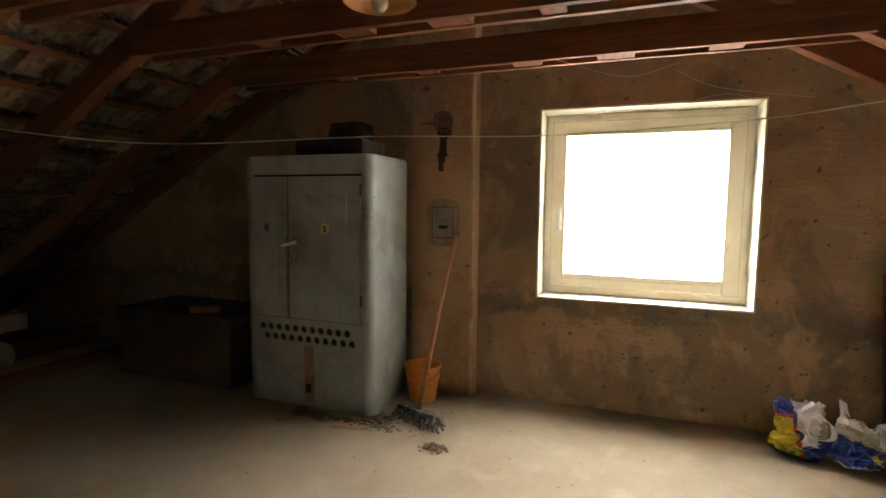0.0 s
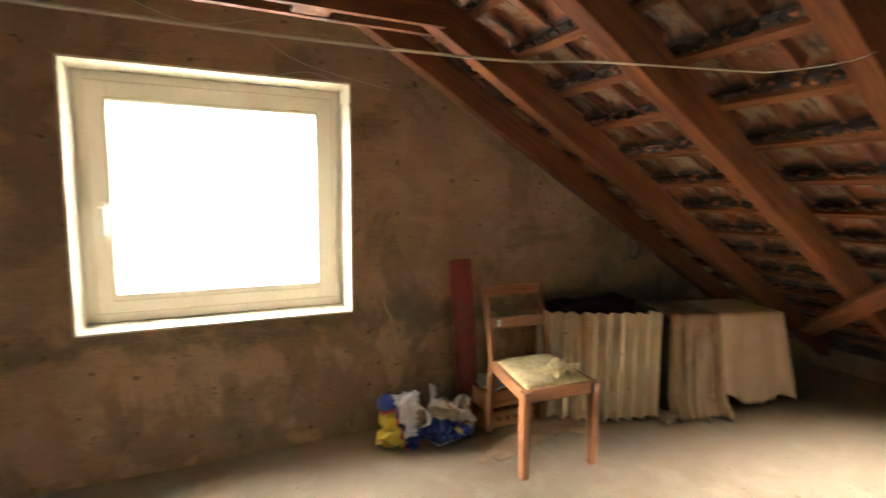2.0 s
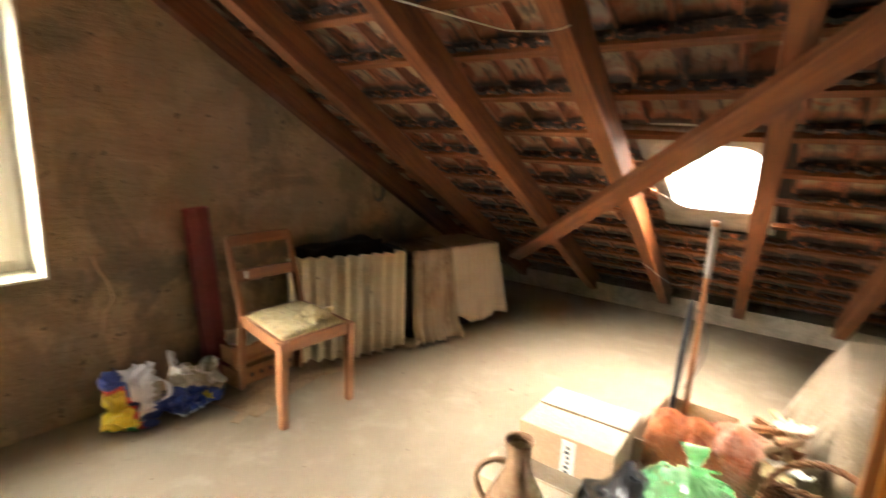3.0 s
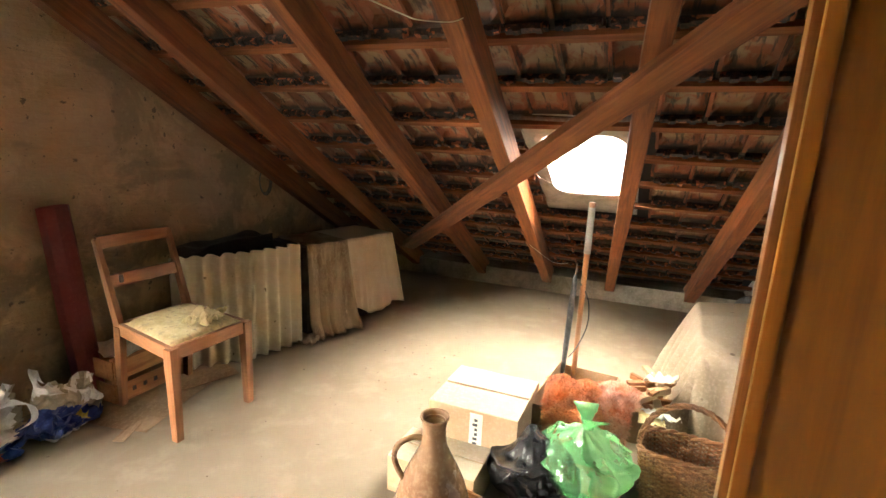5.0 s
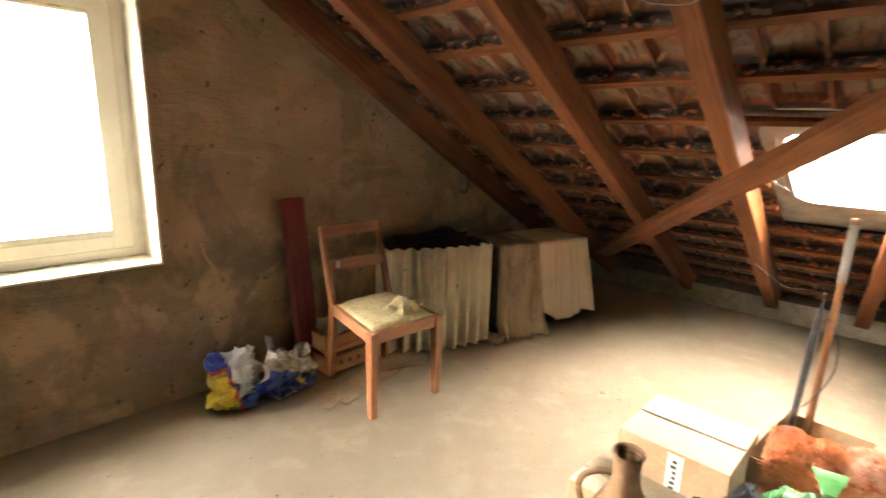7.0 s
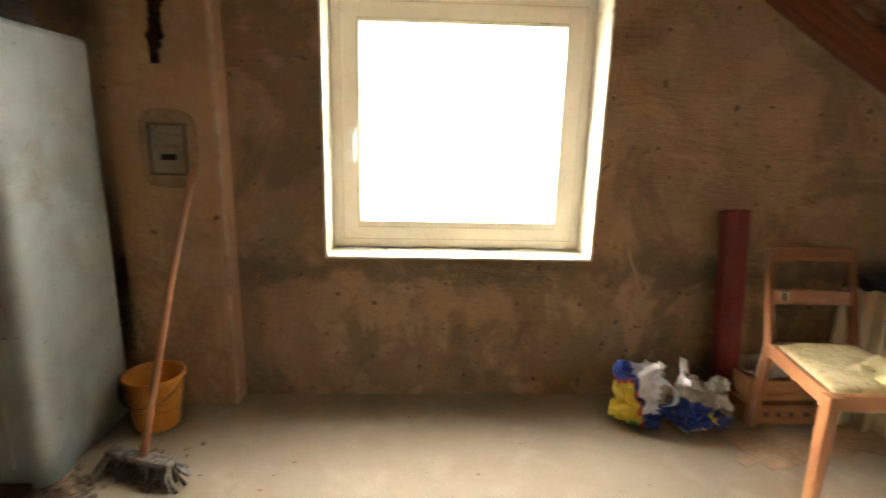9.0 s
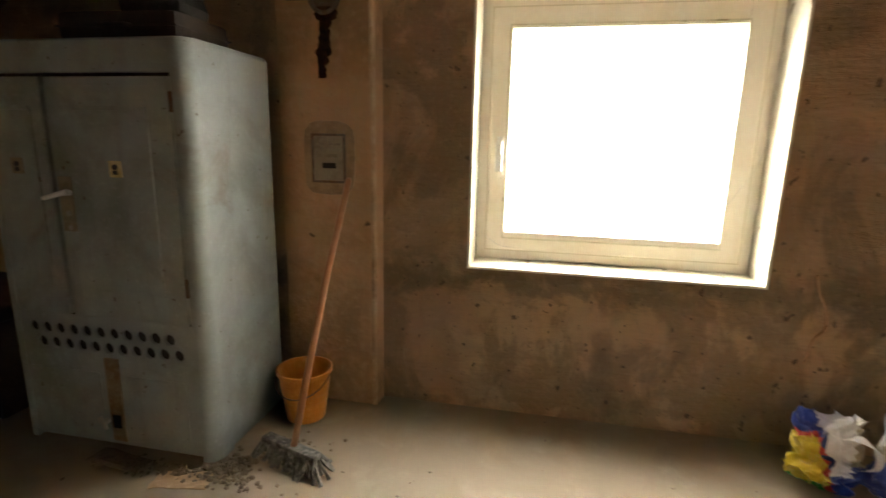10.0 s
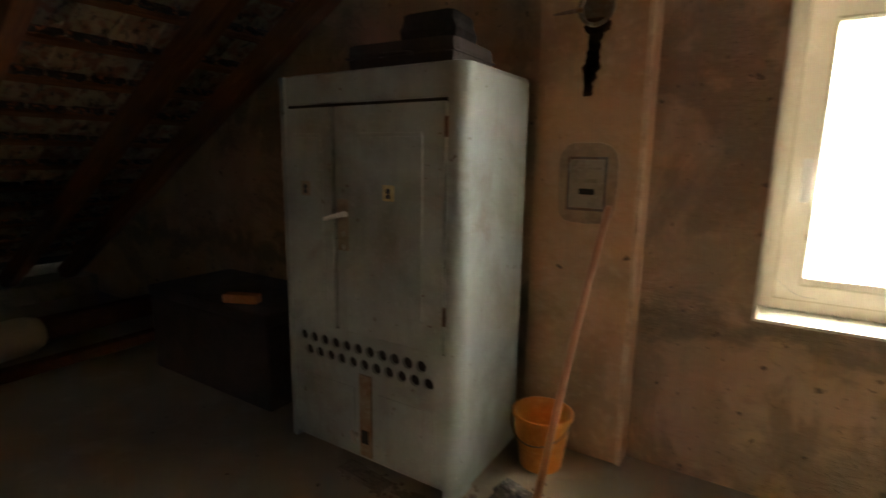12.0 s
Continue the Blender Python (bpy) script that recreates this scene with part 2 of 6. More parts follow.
FRAME_WHITE = surface("window_frame_paint", (0.84, 0.79, 0.685), (0.78, 0.715, 0.60), (0.86, 0.82, 0.74), 3.0, 35, 0.4, 0.06)
PAD = surface("worn_floral_upholstery", (0.55, 0.46, 0.25), (0.42, 0.34, 0.17), (0.63, 0.55, 0.35), 14, 60, 0.95, 0.6, spots=((0.38, 0.32, 0.19), 40, 0.58))
RAG_YELLOW = surface("pale_yellow_cloth", (0.60, 0.50, 0.26), (0.44, 0.35, 0.16), (0.68, 0.60, 0.36), 8, 60, 0.95, 0.4)
SHEET_CLOTH = surface("dusty_beige_cloth", (0.60, 0.50, 0.37), (0.50, 0.405, 0.285), (0.66, 0.57, 0.44), 2.2, 90, 0.95, 0.3)
STAINED_CLOTH = surface("brown_stained_cloth", (0.40, 0.31, 0.21), (0.15, 0.10, 0.06), (0.46, 0.38, 0.28), 2.4, 60, 0.95, 0.2, scale=(1.6, 1.6, 0.7))
FIBRE = surface("corrugated_fibre_sheet", (0.77, 0.70, 0.53), (0.62, 0.54, 0.38), (0.76, 0.71, 0.58), 3.0, 45, 0.75, 0.2, spots=((0.25, 0.2, 0.12), 18, 0.71))
BLACK_CLOTH = surface("black_cover", (0.025, 0.022, 0.02), (0.012, 0.011, 0.01), (0.045, 0.04, 0.035), 3.0, 50, 0.9, 0.3)
CARDBOARD = surface("cardboard", (0.50, 0.345, 0.205), (0.40, 0.26, 0.145), (0.57, 0.42, 0.27), 2.5, 60, 0.85, 0.15)
CARDBOARD_PALE = surface("dusty_pale_cardboard", (0.60, 0.50, 0.37), (0.50, 0.40, 0.28), (0.66, 0.58, 0.45), 2.5, 60, 0.85, 0.15)
PAPER = surface("white_label_paper", (0.74, 0.73, 0.69), (0.64, 0.63, 0.58), (0.8, 0.8, 0.77), 4, 50, 0.7, 0.1)
INK = plain("label_ink", (0.05, 0.05, 0.06), 0.8)
GAP_BLACK = plain("unlit_cavity", (0.012, 0.011, 0.01), 0.95)
ORANGE = surface("orange_plastic", (0.68, 0.26, 0.025), (0.54, 0.19, 0.015), (0.75, 0.35, 0.08), 4, 40, 0.42, 0.08)
RED = surface("dull_red_plastic", (0.27, 0.045, 0.045), (0.19, 0.03, 0.03), (0.33, 0.08, 0.07), 3, 50, 0.6, 0.15)
JUG_CLAY = surface("brown_glazed_stoneware", (0.26, 0.155, 0.085), (0.15, 0.08, 0.04), (0.38, 0.26, 0.16), 4, 50, 0.24, 0.12)
JUG_INSIDE = surface("pale_glaze", (0.52, 0.40, 0.25), (0.40, 0.29, 0.17), (0.6, 0.48, 0.33), 4, 40, 0.5, 0.1)
WICKER = surface("wicker", (0.27, 0.125, 0.045), (0.13, 0.056, 0.02), (0.44, 0.26, 0.12), 9, 80, 0.7, 0.3, tint=0.3)
FUR = surface("shaggy_rust_fur", (0.62, 0.23, 0.085), (0.20, 0.055, 0.025), (0.70, 0.38, 0.22), 7, 60, 1.0, 0.0)
FUR_PALE = surface("shaggy_pale_pink_fur", (0.72, 0.42, 0.30), (0.6, 0.20, 0.09), (0.78, 0.54, 0.42), 6, 60, 1.0, 0.0)
BLACK_BAG = surface("black_bin_liner", (0.012, 0.012, 0.013), (0.008, 0.008, 0.009), (0.02, 0.02, 0.022), 5, 30, 0.22, 0.25)
IRON = surface("rusty_iron", (0.13, 0.10, 0.08), (0.16, 0.075, 0.035), (0.22, 0.2, 0.18), 6, 50, 0.6, 0.3, metal=0.5)
ZINC = surface("dull_zinc", (0.36, 0.345, 0.31), (0.24, 0.225, 0.195), (0.46, 0.44, 0.41), 5, 50, 0.55, 0.2, metal=0.15)
DARK_TUBE = surface("dark_painted_tube", (0.05, 0.05, 0.055), (0.03, 0.03, 0.03), (0.11, 0.11, 0.11), 6, 50, 0.45, 0.1)
BRISTLE = surface("dusty_bristles", (0.16, 0.15, 0.13), (0.06, 0.055, 0.05), (0.36, 0.34, 0.31), 14, 60, 1.0, 0.4)
DIRT = surface("swept_dirt", (0.20, 0.145, 0.095), (0.11, 0.08, 0.052), (0.29, 0.225, 0.155), 18, 60, 1.0, 0.5, tint=0.4)
SOOT = surface("soot_stain", (0.075, 0.036, 0.022), (0.03, 0.019, 0.014), (0.17, 0.075, 0.04), 14, 40, 0.95, 0.3)
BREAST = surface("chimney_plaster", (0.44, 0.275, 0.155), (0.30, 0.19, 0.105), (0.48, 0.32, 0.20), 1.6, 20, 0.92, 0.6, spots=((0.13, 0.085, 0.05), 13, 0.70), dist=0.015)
WET_CARD = surface("trodden_cardboard", (0.36, 0.245, 0.15), (0.24, 0.155, 0.09), (0.43, 0.31, 0.20), 5, 60, 0.95, 0.3)
CEMENT = surface("grey_cement_patch", (0.25, 0.21, 0.155), (0.17, 0.14, 0.10), (0.33, 0.28, 0.21), 9, 50, 0.95, 0.5)
COVER_GREY = surface("grey_painted_cover", (0.26, 0.215, 0.155), (0.17, 0.14, 0.10), (0.32, 0.275, 0.21), 8, 50, 0.6, 0.2)
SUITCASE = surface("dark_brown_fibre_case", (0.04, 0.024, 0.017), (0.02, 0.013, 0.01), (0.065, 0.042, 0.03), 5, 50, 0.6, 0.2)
SACK_WHITE = surface("white_plastic_sack", (0.78, 0.79, 0.79), (0.62, 0.62, 0.6), (0.84, 0.84, 0.84), 7, 50, 0.3, 0.2)
SACK_BLUE = surface("blue_printed_sack", (0.02, 0.05, 0.27), (0.012, 0.02, 0.10), (0.06, 0.12, 0.40), 7, 40, 0.35, 0.2)
SACK_YELLOW = surface("yellow_printed_sack", (0.66, 0.50, 0.03), (0.5, 0.36, 0.02), (0.74, 0.62, 0.15), 6, 40, 0.35, 0.2)
SACK_GREEN = plain("green_print", (0.05, 0.30, 0.06), 0.4)
SACK_RED = plain("red_print", (0.5, 0.05, 0.03), 0.4)
SACK_INSIDE = surface("sack_lining", (0.42, 0.38, 0.29), (0.27, 0.23, 0.16), (0.55, 0.52, 0.44), 7, 40, 0.5, 0.2)
STRING = plain("washing_line_cord", (0.66, 0.60, 0.47), 0.8)
WEB = plain("cobweb_thread", (0.6, 0.58, 0.54), 0.9)
CLEAR_BULB = plain("frosted_bulb_glass", (0.85, 0.83, 0.78), 0.15, 0.0, Transmission_Weight=0.55)
SHADE = surface("amber_lamp_dish", (0.50, 0.215, 0.06), (0.36, 0.14, 0.035), (0.56, 0.28, 0.1), 5, 40, 0.35, 0.05)


def film_material(name, color, clear, gloss):
    """Thin plastic film: scatters to both sides, lets some light straight through, shiny on top."""
    m = bpy.data.materials.new(name)
    m.use_nodes = True
    nt = m.node_tree
    nt.nodes.clear()
    out = nt.nodes.new("ShaderNodeOutputMaterial")
    v = coords(nt)
    n = noise_node(nt, v, 7, 4, 0.6, 0.5)
    col = mix(nt, ramp(nt, n, 0.35, 0.65), color, tuple(min(1.0, c * 1.25 + 0.12) for c in color))
    d, t, p, g = (nt.nodes.new("ShaderNodeBsdf" + k) for k in ("Diffuse", "Translucent", "Transparent", "Glossy"))
    nt.links.new(col, d.inputs[0]), nt.links.new(col, t.inputs[0])
    g.inputs["Roughness"].default_value = 0.16
    p.inputs[0].default_value = (*[0.6 + 0.4 * c for c in color], 1)
    bn = nt.nodes.new("ShaderNodeBump")
    bn.inputs["Strength"].default_value, bn.inputs["Distance"].default_value = 0.35, 0.015
    nt.links.new(noise_node(nt, v, 16, 3, 0.6, 1.2), bn.inputs["Height"])
    for s in (d, t, g):
        nt.links.new(bn.outputs[0], s.inputs["Normal"])
    last = None
    for a, b, f in ((d, t, 0.5), (None, p, clear), (None, g, gloss)):
        ms = nt.nodes.new("ShaderNodeMixShader")
        ms.inputs[0].default_value = f
        nt.links.new((a.outputs[0] if a else last), ms.inputs[1])
        nt.links.new(b.outputs[0], ms.inputs[2])
        last = ms.outputs[0]
    nt.links.new(last, out.inputs[0])
    return m


GREEN_BAG = film_material("green_carrier_film", (0.28, 0.72, 0.30), 0.52, 0.26)
PANE = plain("window_glass", (1, 1, 1), 0.0, 0.0, Transmission_Weight=1.0, IOR=1.02)
HANDLE_WHITE = plain("white_handle_plastic", (0.86, 0.86, 0.83), 0.3)


def glow(name, color, strength):
    m = bpy.data.materials.new(name)
    m.use_nodes = True
    nt = m.node_tree
    nt.nodes.clear()
    e = nt.nodes.new("ShaderNodeEmission")
    e.inputs[0].default_value, e.inputs[1].default_value = (*color, 1), strength
    nt.links.new(e.outputs[0], nt.nodes.new("ShaderNodeOutputMaterial").inputs[0])
    return m


SKY_GLOW = glow("white_overcast", (1.0, 0.97, 0.90), 15.0)

# ---- builders ----


def box(bm, lo, hi, m=None, bevel=0.0):
    """A box between two corners, its edges rounded by bevel."""
    r = bmesh.ops.create_cube(bm, size=1.0)
    vs = r["verts"]
    c = [(a + b) / 2 for a, b in zip(lo, hi)]
    s = [abs(b - a) for a, b in zip(lo, hi)]
    for v in vs:
        v.co = Vector((v.co.x * s[0] + c[0], v.co.y * s[1] + c[1], v.co.z * s[2] + c[2]))
    if bevel:
        es = list({e for v in vs for e in v.link_edges})
        g = bmesh.ops.bevel(bm, geom=es, offset=bevel, segments=2, profile=0.7, affect="EDGES")
        vs = list({v for f in g["faces"] for v in f.verts} | {v for v in vs if v.is_valid})
    if m is not None:
        bmesh.ops.transform(bm, matrix=m, verts=vs)
    return vs


def lathe(bm, profile, segs=28, m=None, cap_bottom=True, cap_top=False):
    """Turn (radius, z) pairs about z."""
    rings = []
    for r, z in profile:
        rings.append([bm.verts.new((r * math.cos(2 * math.pi * i / segs), r * math.sin(2 * math.pi * i / segs), z)) for i in range(segs)])
    for a, b in zip(rings, rings[1:]):
        for i in range(segs):
            bm.faces.new((a[i], a[(i + 1) % segs], b[(i + 1) % segs], b[i]))
    if cap_bottom:
        bm.faces.new(rings[0][::-1])
    if cap_top:
        bm.faces.new(rings[-1])
    if m is not None:
        bmesh.ops.transform(bm, matrix=m, verts=[v for r in rings for v in r])
    return rings


def tube(bm, pts, radius, segs=8, taper=None):
    """A round bar along points."""
    pts = [Vector(p) for p in pts]
    rings = []
    for i, p in enumerate(pts):
        d = (pts[min(i + 1, len(pts) - 1)] - pts[max(i - 1, 0)]).normalized()
        q = d.to_track_quat("Z", "Y")
        r = radius if taper is None else radius + (taper - radius) * i / (len(pts) - 1)
        rings.append([bm.verts.new(p + q @ Vector((r * math.cos(2 * math.pi * k / segs), r * math.sin(2 * math.pi * k / segs), 0))) for k in range(segs)])
    for a, b in zip(rings, rings[1:]):
        for k in range(segs):
            bm.faces.new((a[k], a[(k + 1) % segs], b[(k + 1) % segs], b[k]))
    bm.faces.new(rings[0][::-1])
    bm.faces.new(rings[-1])


def smooth_line(p, n=6):
    out = []
    p = [Vector(q) for q in p]
    for i in range(len(p) - 1):
        a, b, c, d = p[max(i - 1, 0)], p[i], p[i + 1], p[min(i + 2, len(p) - 1)]
        for k in range(n):
            t = k / n
            out.append(0.5 * ((2 * b) + (c - a) * t + (2 * a - 5 * b + 4 * c - d) * t * t + (3 * b - a - 3 * c + d) * t ** 3))
    return out + [p[-1]]


def sheet(bm, nu, nv, fn, thick=0.0):
    """A grid of points fn(u, v); with a thickness it becomes a shell."""
    g = [[bm.verts.new(fn(i / nu, j / nv)) for j in range(nv + 1)] for i in range(nu + 1)]
    fs = [bm.faces.new((g[i][j], g[i + 1][j], g[i + 1][j + 1], g[i][j + 1])) for i in range(nu) for j in range(nv)]
    if thick:
        bm.normal_update()
        up = 1 if sum(f.normal.z for f in fs) >= 0 else -1
        h = [[bm.verts.new(q.co - q.normal * thick * up) for q in row] for row in g]
        for i in range(nu):
            for j in range(nv):
                bm.faces.new((h[i][j + 1], h[i + 1][j + 1], h[i + 1][j], h[i][j]))
        for i in range(nu):
            for j in (0, nv):
                bm.faces.new((g[i][j], h[i][j], h[i + 1][j], g[i + 1][j]))
        for j in range(nv):
            for i in (0, nu):
                bm.faces.new((g[i][j], g[i][j + 1], h[i][j + 1], h[i][j]))
    return g


def mesh_from(bm, name, material, smooth=False):
    bmesh.ops.recalc_face_normals(bm, faces=bm.faces)
    me = bpy.data.meshes.new(name)
    bm.to_mesh(me)
    bm.free()
    for mt in material if isinstance(material, (list, tuple)) else [material]:
        me.materials.append(mt)
    if smooth:
        me.polygons.foreach_set("use_smooth", [True] * len(me.polygons))
    return me


def part(name, bm, material, parent, label="", smooth=False):
    ob = new(name, mesh_from(bm, name, material, smooth))
    ob.parent = parent
    return tagged(ob, label)


def single(name, bm, material, label, category, m=None, kind="", group="", smooth=False):
    ob = new(name, mesh_from(bm, name, material, smooth))
    if m is not None:
        ob.matrix_world = m
    return tagged(ob, label, category, group, kind)


def thing(name, m, label, category, group="", kind=""):
    ob = new(name)
    ob.empty_display_size = 0.1
    ob.matrix_world = m
    return tagged(ob, label, category, group, kind)


def rough(p, amp, scale, seed=0.0):
    return noise.noise_vector(Vector(p) * scale + Vector((seed, seed * 1.7, seed * 0.3))) * amp


def boxed(lo, hi, bevel=0.0, m=None):
    bm = bmesh.new()
    box(bm, lo, hi, m, bevel)
    return bm


# ---- structure ----
WALL_Y, WALL_T = 3.36, 0.37
RIDGE_X, RIDGE_Z = -0.643, 3.093
SR, SL = 0.56, 0.56
EAVE_R, EAVE_L = 4.80, -5.95
BACK_Y = -0.10
DOOR_X0, DOOR_X1 = -0.16, 0.745
WX0, WX1, WZ0, WZ1 = -0.42, 0.866, 0.735, 1.98

tagged(single("floor", boxed((EAVE_L - 0.4, -2.2, -0.2), (EAVE_R + 0.5, WALL_Y + WALL_T, 0.0)), CONCRETE, "dusty beige-grey concrete attic floor", "floor", kind="structure"))


def roof_z(x):
    return RIDGE_Z - SR * (x - RIDGE_X) if x > RIDGE_X else RIDGE_Z + SL * (x - RIDGE_X)


def gable(name, y0, y1, hole, material, label, other=None):
    """A gable wall with one opening: strips of columns under the roof line, above, below and beside the hole."""
    bm = bmesh.new()
    hx0, hx1, hz0, hz1 = hole
    xs = sorted({EAVE_L - 0.3, -4.5, -3.0, -1.5, RIDGE_X, hx0, hx1, 1.5, 3.0, EAVE_R + 0.3})

    def column(xa, xb, za, zb):
        pts = []
        for x, z in ((xa, za), (xb, za), (xb, zb if zb is not None else roof_z(xb) + 0.262), (xa, zb if zb is not None else roof_z(xa) + 0.262)):
            pts.append((x, max(z, 0.02 if z != za else z)))
        f = [bm.verts.new((x, y0, z)) for x, z in pts]
        b = [bm.verts.new((x, y1, z)) for x, z in pts]
        bm.faces.new(f)
        bm.faces.new(b[::-1])
        for i in range(4):
            bm.faces.new((f[i], b[i], b[(i + 1) % 4], f[(i + 1) % 4]))

    for xa, xb in zip(xs, xs[1:]):
        if xa >= hx0 - 1e-6 and xb <= hx1 + 1e-6:
            if hz0 > 0.01:
                column(xa, xb, 0.0, hz0)
            column(xa, xb, hz1, None)
        else:
            column(xa, xb, 0.0, None)
    bmesh.ops.remove_doubles(bm, verts=bm.verts, dist=1e-5)
    if other:
        for f in bm.faces:
            f.material_index = 1 if f.calc_center_median().x < hx0 + 0.01 else 0
    return single(name, bm, [material, other] if other else material, label, "wall", kind="structure")


wall_n = gable("wall_north", WALL_Y, WALL_Y + WALL_T, (WX0 - 0.012, WX1 + 0.012, WZ0 - 0.012, WZ1 + 0.012), PLASTER, "brown stained lime-plaster gable wall with patches")
# The unseen part left of the doorway takes brown plaster to cut bounced light.
gable("wall_south", BACK_Y - 0.14, BACK_Y, (DOOR_X0, DOOR_X1, 0.0, 2.02), WHITEWASH, "flaking whitewashed partition wall with a doorway, its unseen left part brown", PLASTER)

# landing behind the doorway
bm = bmesh.new()
box(bm, (-1.2, -2.2, 0), (-1.1, BACK_Y - 0.14, 2.3))
box(bm, (1.3, -2.2, 0), (1.4, BACK_Y - 0.14, 2.3))
box(bm, (-1.1, -2.2, 0), (1.3, -2.1, 2.3))
single("wall_landing", bm, WHITEWASH, "plain plastered walls of the landing", "wall", kind="structure")
single("ceiling_landing", boxed((-1.2, -2.2, 2.3), (1.4, BACK_Y - 0.14, 2.36)), WHITEWASH, "plain landing ceiling", "ceiling", kind="structure")

# window reveal lining
bm = bmesh.new()
T = 0.012
for lo, hi in (((WX0 - T, WALL_Y - 0.006, WZ0 - T), (WX0, 3.70, WZ1 + T)), ((WX1, WALL_Y - 0.006, WZ0 - T), (WX1 + T, 3.70, WZ1 + T)),
               ((WX0, WALL_Y - 0.006, WZ1), (WX1, 3.70, WZ1 + T)), ((WX0, WALL_Y - 0.006, WZ0 - T), (WX1, 3.70, WZ0))):
    box(bm, lo, hi, bevel=0.003)
for v in bm.verts:
    v.co += rough(v.co, 0.004, 6)
single("trim", bm, REVEAL, "yellowed white painted window reveal", "trim", kind="structure")

GX0, GX1, GZ0, GZ1 = -0.277, 0.716, 0.857, 1.842
win = thing("window_1", pose(0, 0, 0), "closed white window with one wide sash", "window", kind="structure")


def frame_bars(bm, x0, x1, z0, z1, w, y0, y1, bevel=0.006):
    box(bm, (x0, y0, z0), (x0 + w, y1, z1), bevel=bevel)
    box(bm, (x1 - w, y0, z0), (x1, y1, z1), bevel=bevel)
    box(bm, (x0 + w - 0.001, y0 + 0.001, z0), (x1 - w + 0.001, y1, z0 + w), bevel=bevel)
    box(bm, (x0 + w - 0.001, y0 + 0.001, z1 - w), (x1 - w + 0.001, y1, z1), bevel=bevel)


bm = bmesh.new()
frame_bars(bm, WX0 + 0.002, WX1 - 0.002, WZ0 + 0.002, WZ1 - 0.002, 0.062, 3.56, 3.63)
part("window_frame", bm, FRAME_WHITE, win)
bm = bmesh.new()
frame_bars(bm, WX0 + 0.052, WX1 - 0.052, WZ0 + 0.052, WZ1 - 0.052, 0.093, 3.545, 3.60, 0.008)
sash = part("sash", bm, FRAME_WHITE, win)
bm = bmesh.new()
frame_bars(bm, WX0 + 0.046, WX1 - 0.046, WZ0 + 0.046, WZ1 - 0.046, 0.008, 3.552, 3.562, 0.001)
part("seal", bm, STRING, win, "grey rubber seal")
bm = bmesh.new()
frame_bars(bm, GX0 - 0.012, GX1 + 0.012, GZ0 - 0.012, GZ1 + 0.012, 0.007, 3.541, 3.55, 0.001)
part("glazing_bead", bm, REVEAL, win)
bm = boxed((GX0 - 0.015, 3.575, GZ0 - 0.015), (GX1 + 0.015, 3.581, GZ1 + 0.015))
pane = part("pane", bm, PANE, win)
pane.visible_shadow = False
bm = bmesh.new()
box(bm, (-0.330, 3.528, 1.265), (-0.298, 3.546, 1.345), bevel=0.004)
box(bm, (-0.326, 3.500, 1.285), (-0.302, 3.529, 1.315), bevel=0.004)
box(bm, (-0.331, 3.480, 1.180), (-0.299, 3.502, 1.320), bevel=0.006)
part("handle", bm, HANDLE_WHITE, sash, "white plastic window handle")
single("backdrop", boxed((-30, 14.0, -14), (30, 14.1, 24)), SKY_GLOW, "white overcast sky", "sky", kind="structure")
single("backdrop", boxed((17.0, -25.0, -18.0), (17.1, 30.0, 26.0)), SKY_GLOW, "white overcast sky", "sky", kind="structure")

# ---- roof ----
CR, CL = math.cos(math.atan(SR)), math.cos(math.atan(SL))
SNR, SNL = math.sin(math.atan(SR)), math.sin(math.atan(SL))
ROOF_R = Matrix(((CR, 0, SNR, RIDGE_X), (0, 1, 0, 0), (-SNR, 0, CR, RIDGE_Z), (0, 0, 0, 1)))
ROOF_L = Matrix(((-CL, 0, -SNL, RIDGE_X), (0, -1, 0, 0), (-SNL, 0, CL, RIDGE_Z), (0, 0, 0, 1)))
LEN_R = (EAVE_R - 0.02 - RIDGE_X) / CR
LEN_L = (RIDGE_X - EAVE_L) / CL
SKEW = 0.05
RAFTER_Y = [3.29, 2.84, 2.11, 1.46, 0.842, 0.24]
RAFTER_SKEW = [0.05, 0.05, 0.05, 0.05, 0.077, 0.05]
RW, RD = 0.085, 0.145
U_MID = (3.0 - RIDGE_X) / CR


def v_at(yc, u, skew=SKEW):
    return yc + skew * (u - U_MID)


def rafter_mesh(length):
    bm = bmesh.new()
    n = 14
    for i in range(n):
        a, b = length * i / n, length * (i + 1) / n
        if i == 0:
            ring = [bm.verts.new((a, y, z)) for y, z in ((-RW / 2, 0), (RW / 2, 0), (RW / 2, RD), (-RW / 2, RD))]
            bm.faces.new(ring[::-1])
        nxt = [bm.verts.new((b, y, z)) for y, z in ((-RW / 2, 0), (RW / 2, 0), (RW / 2, RD), (-RW / 2, RD))]
        for k in range(4):
            bm.faces.new((ring[k], ring[(k + 1) % 4], nxt[(k + 1) % 4], nxt[k]))
        ring = nxt
    bm.faces.new(ring)
    bmesh.ops.recalc_face_normals(bm, faces=bm.faces)
    es = [e for e in bm.edges if abs(e.verts[0].co.x - e.verts[1].co.x) > 0.1]
    bmesh.ops.bevel(bm, geom=es, offset=0.007, segments=2, profile=0.6, affect="EDGES")
    for v in bm.verts:
        d = rough(v.co, 0.006, 2.2, 3.0)
        v.co += Vector((0, d.y, d.z))
    return mesh_from(bm, "rafter", BEAM)


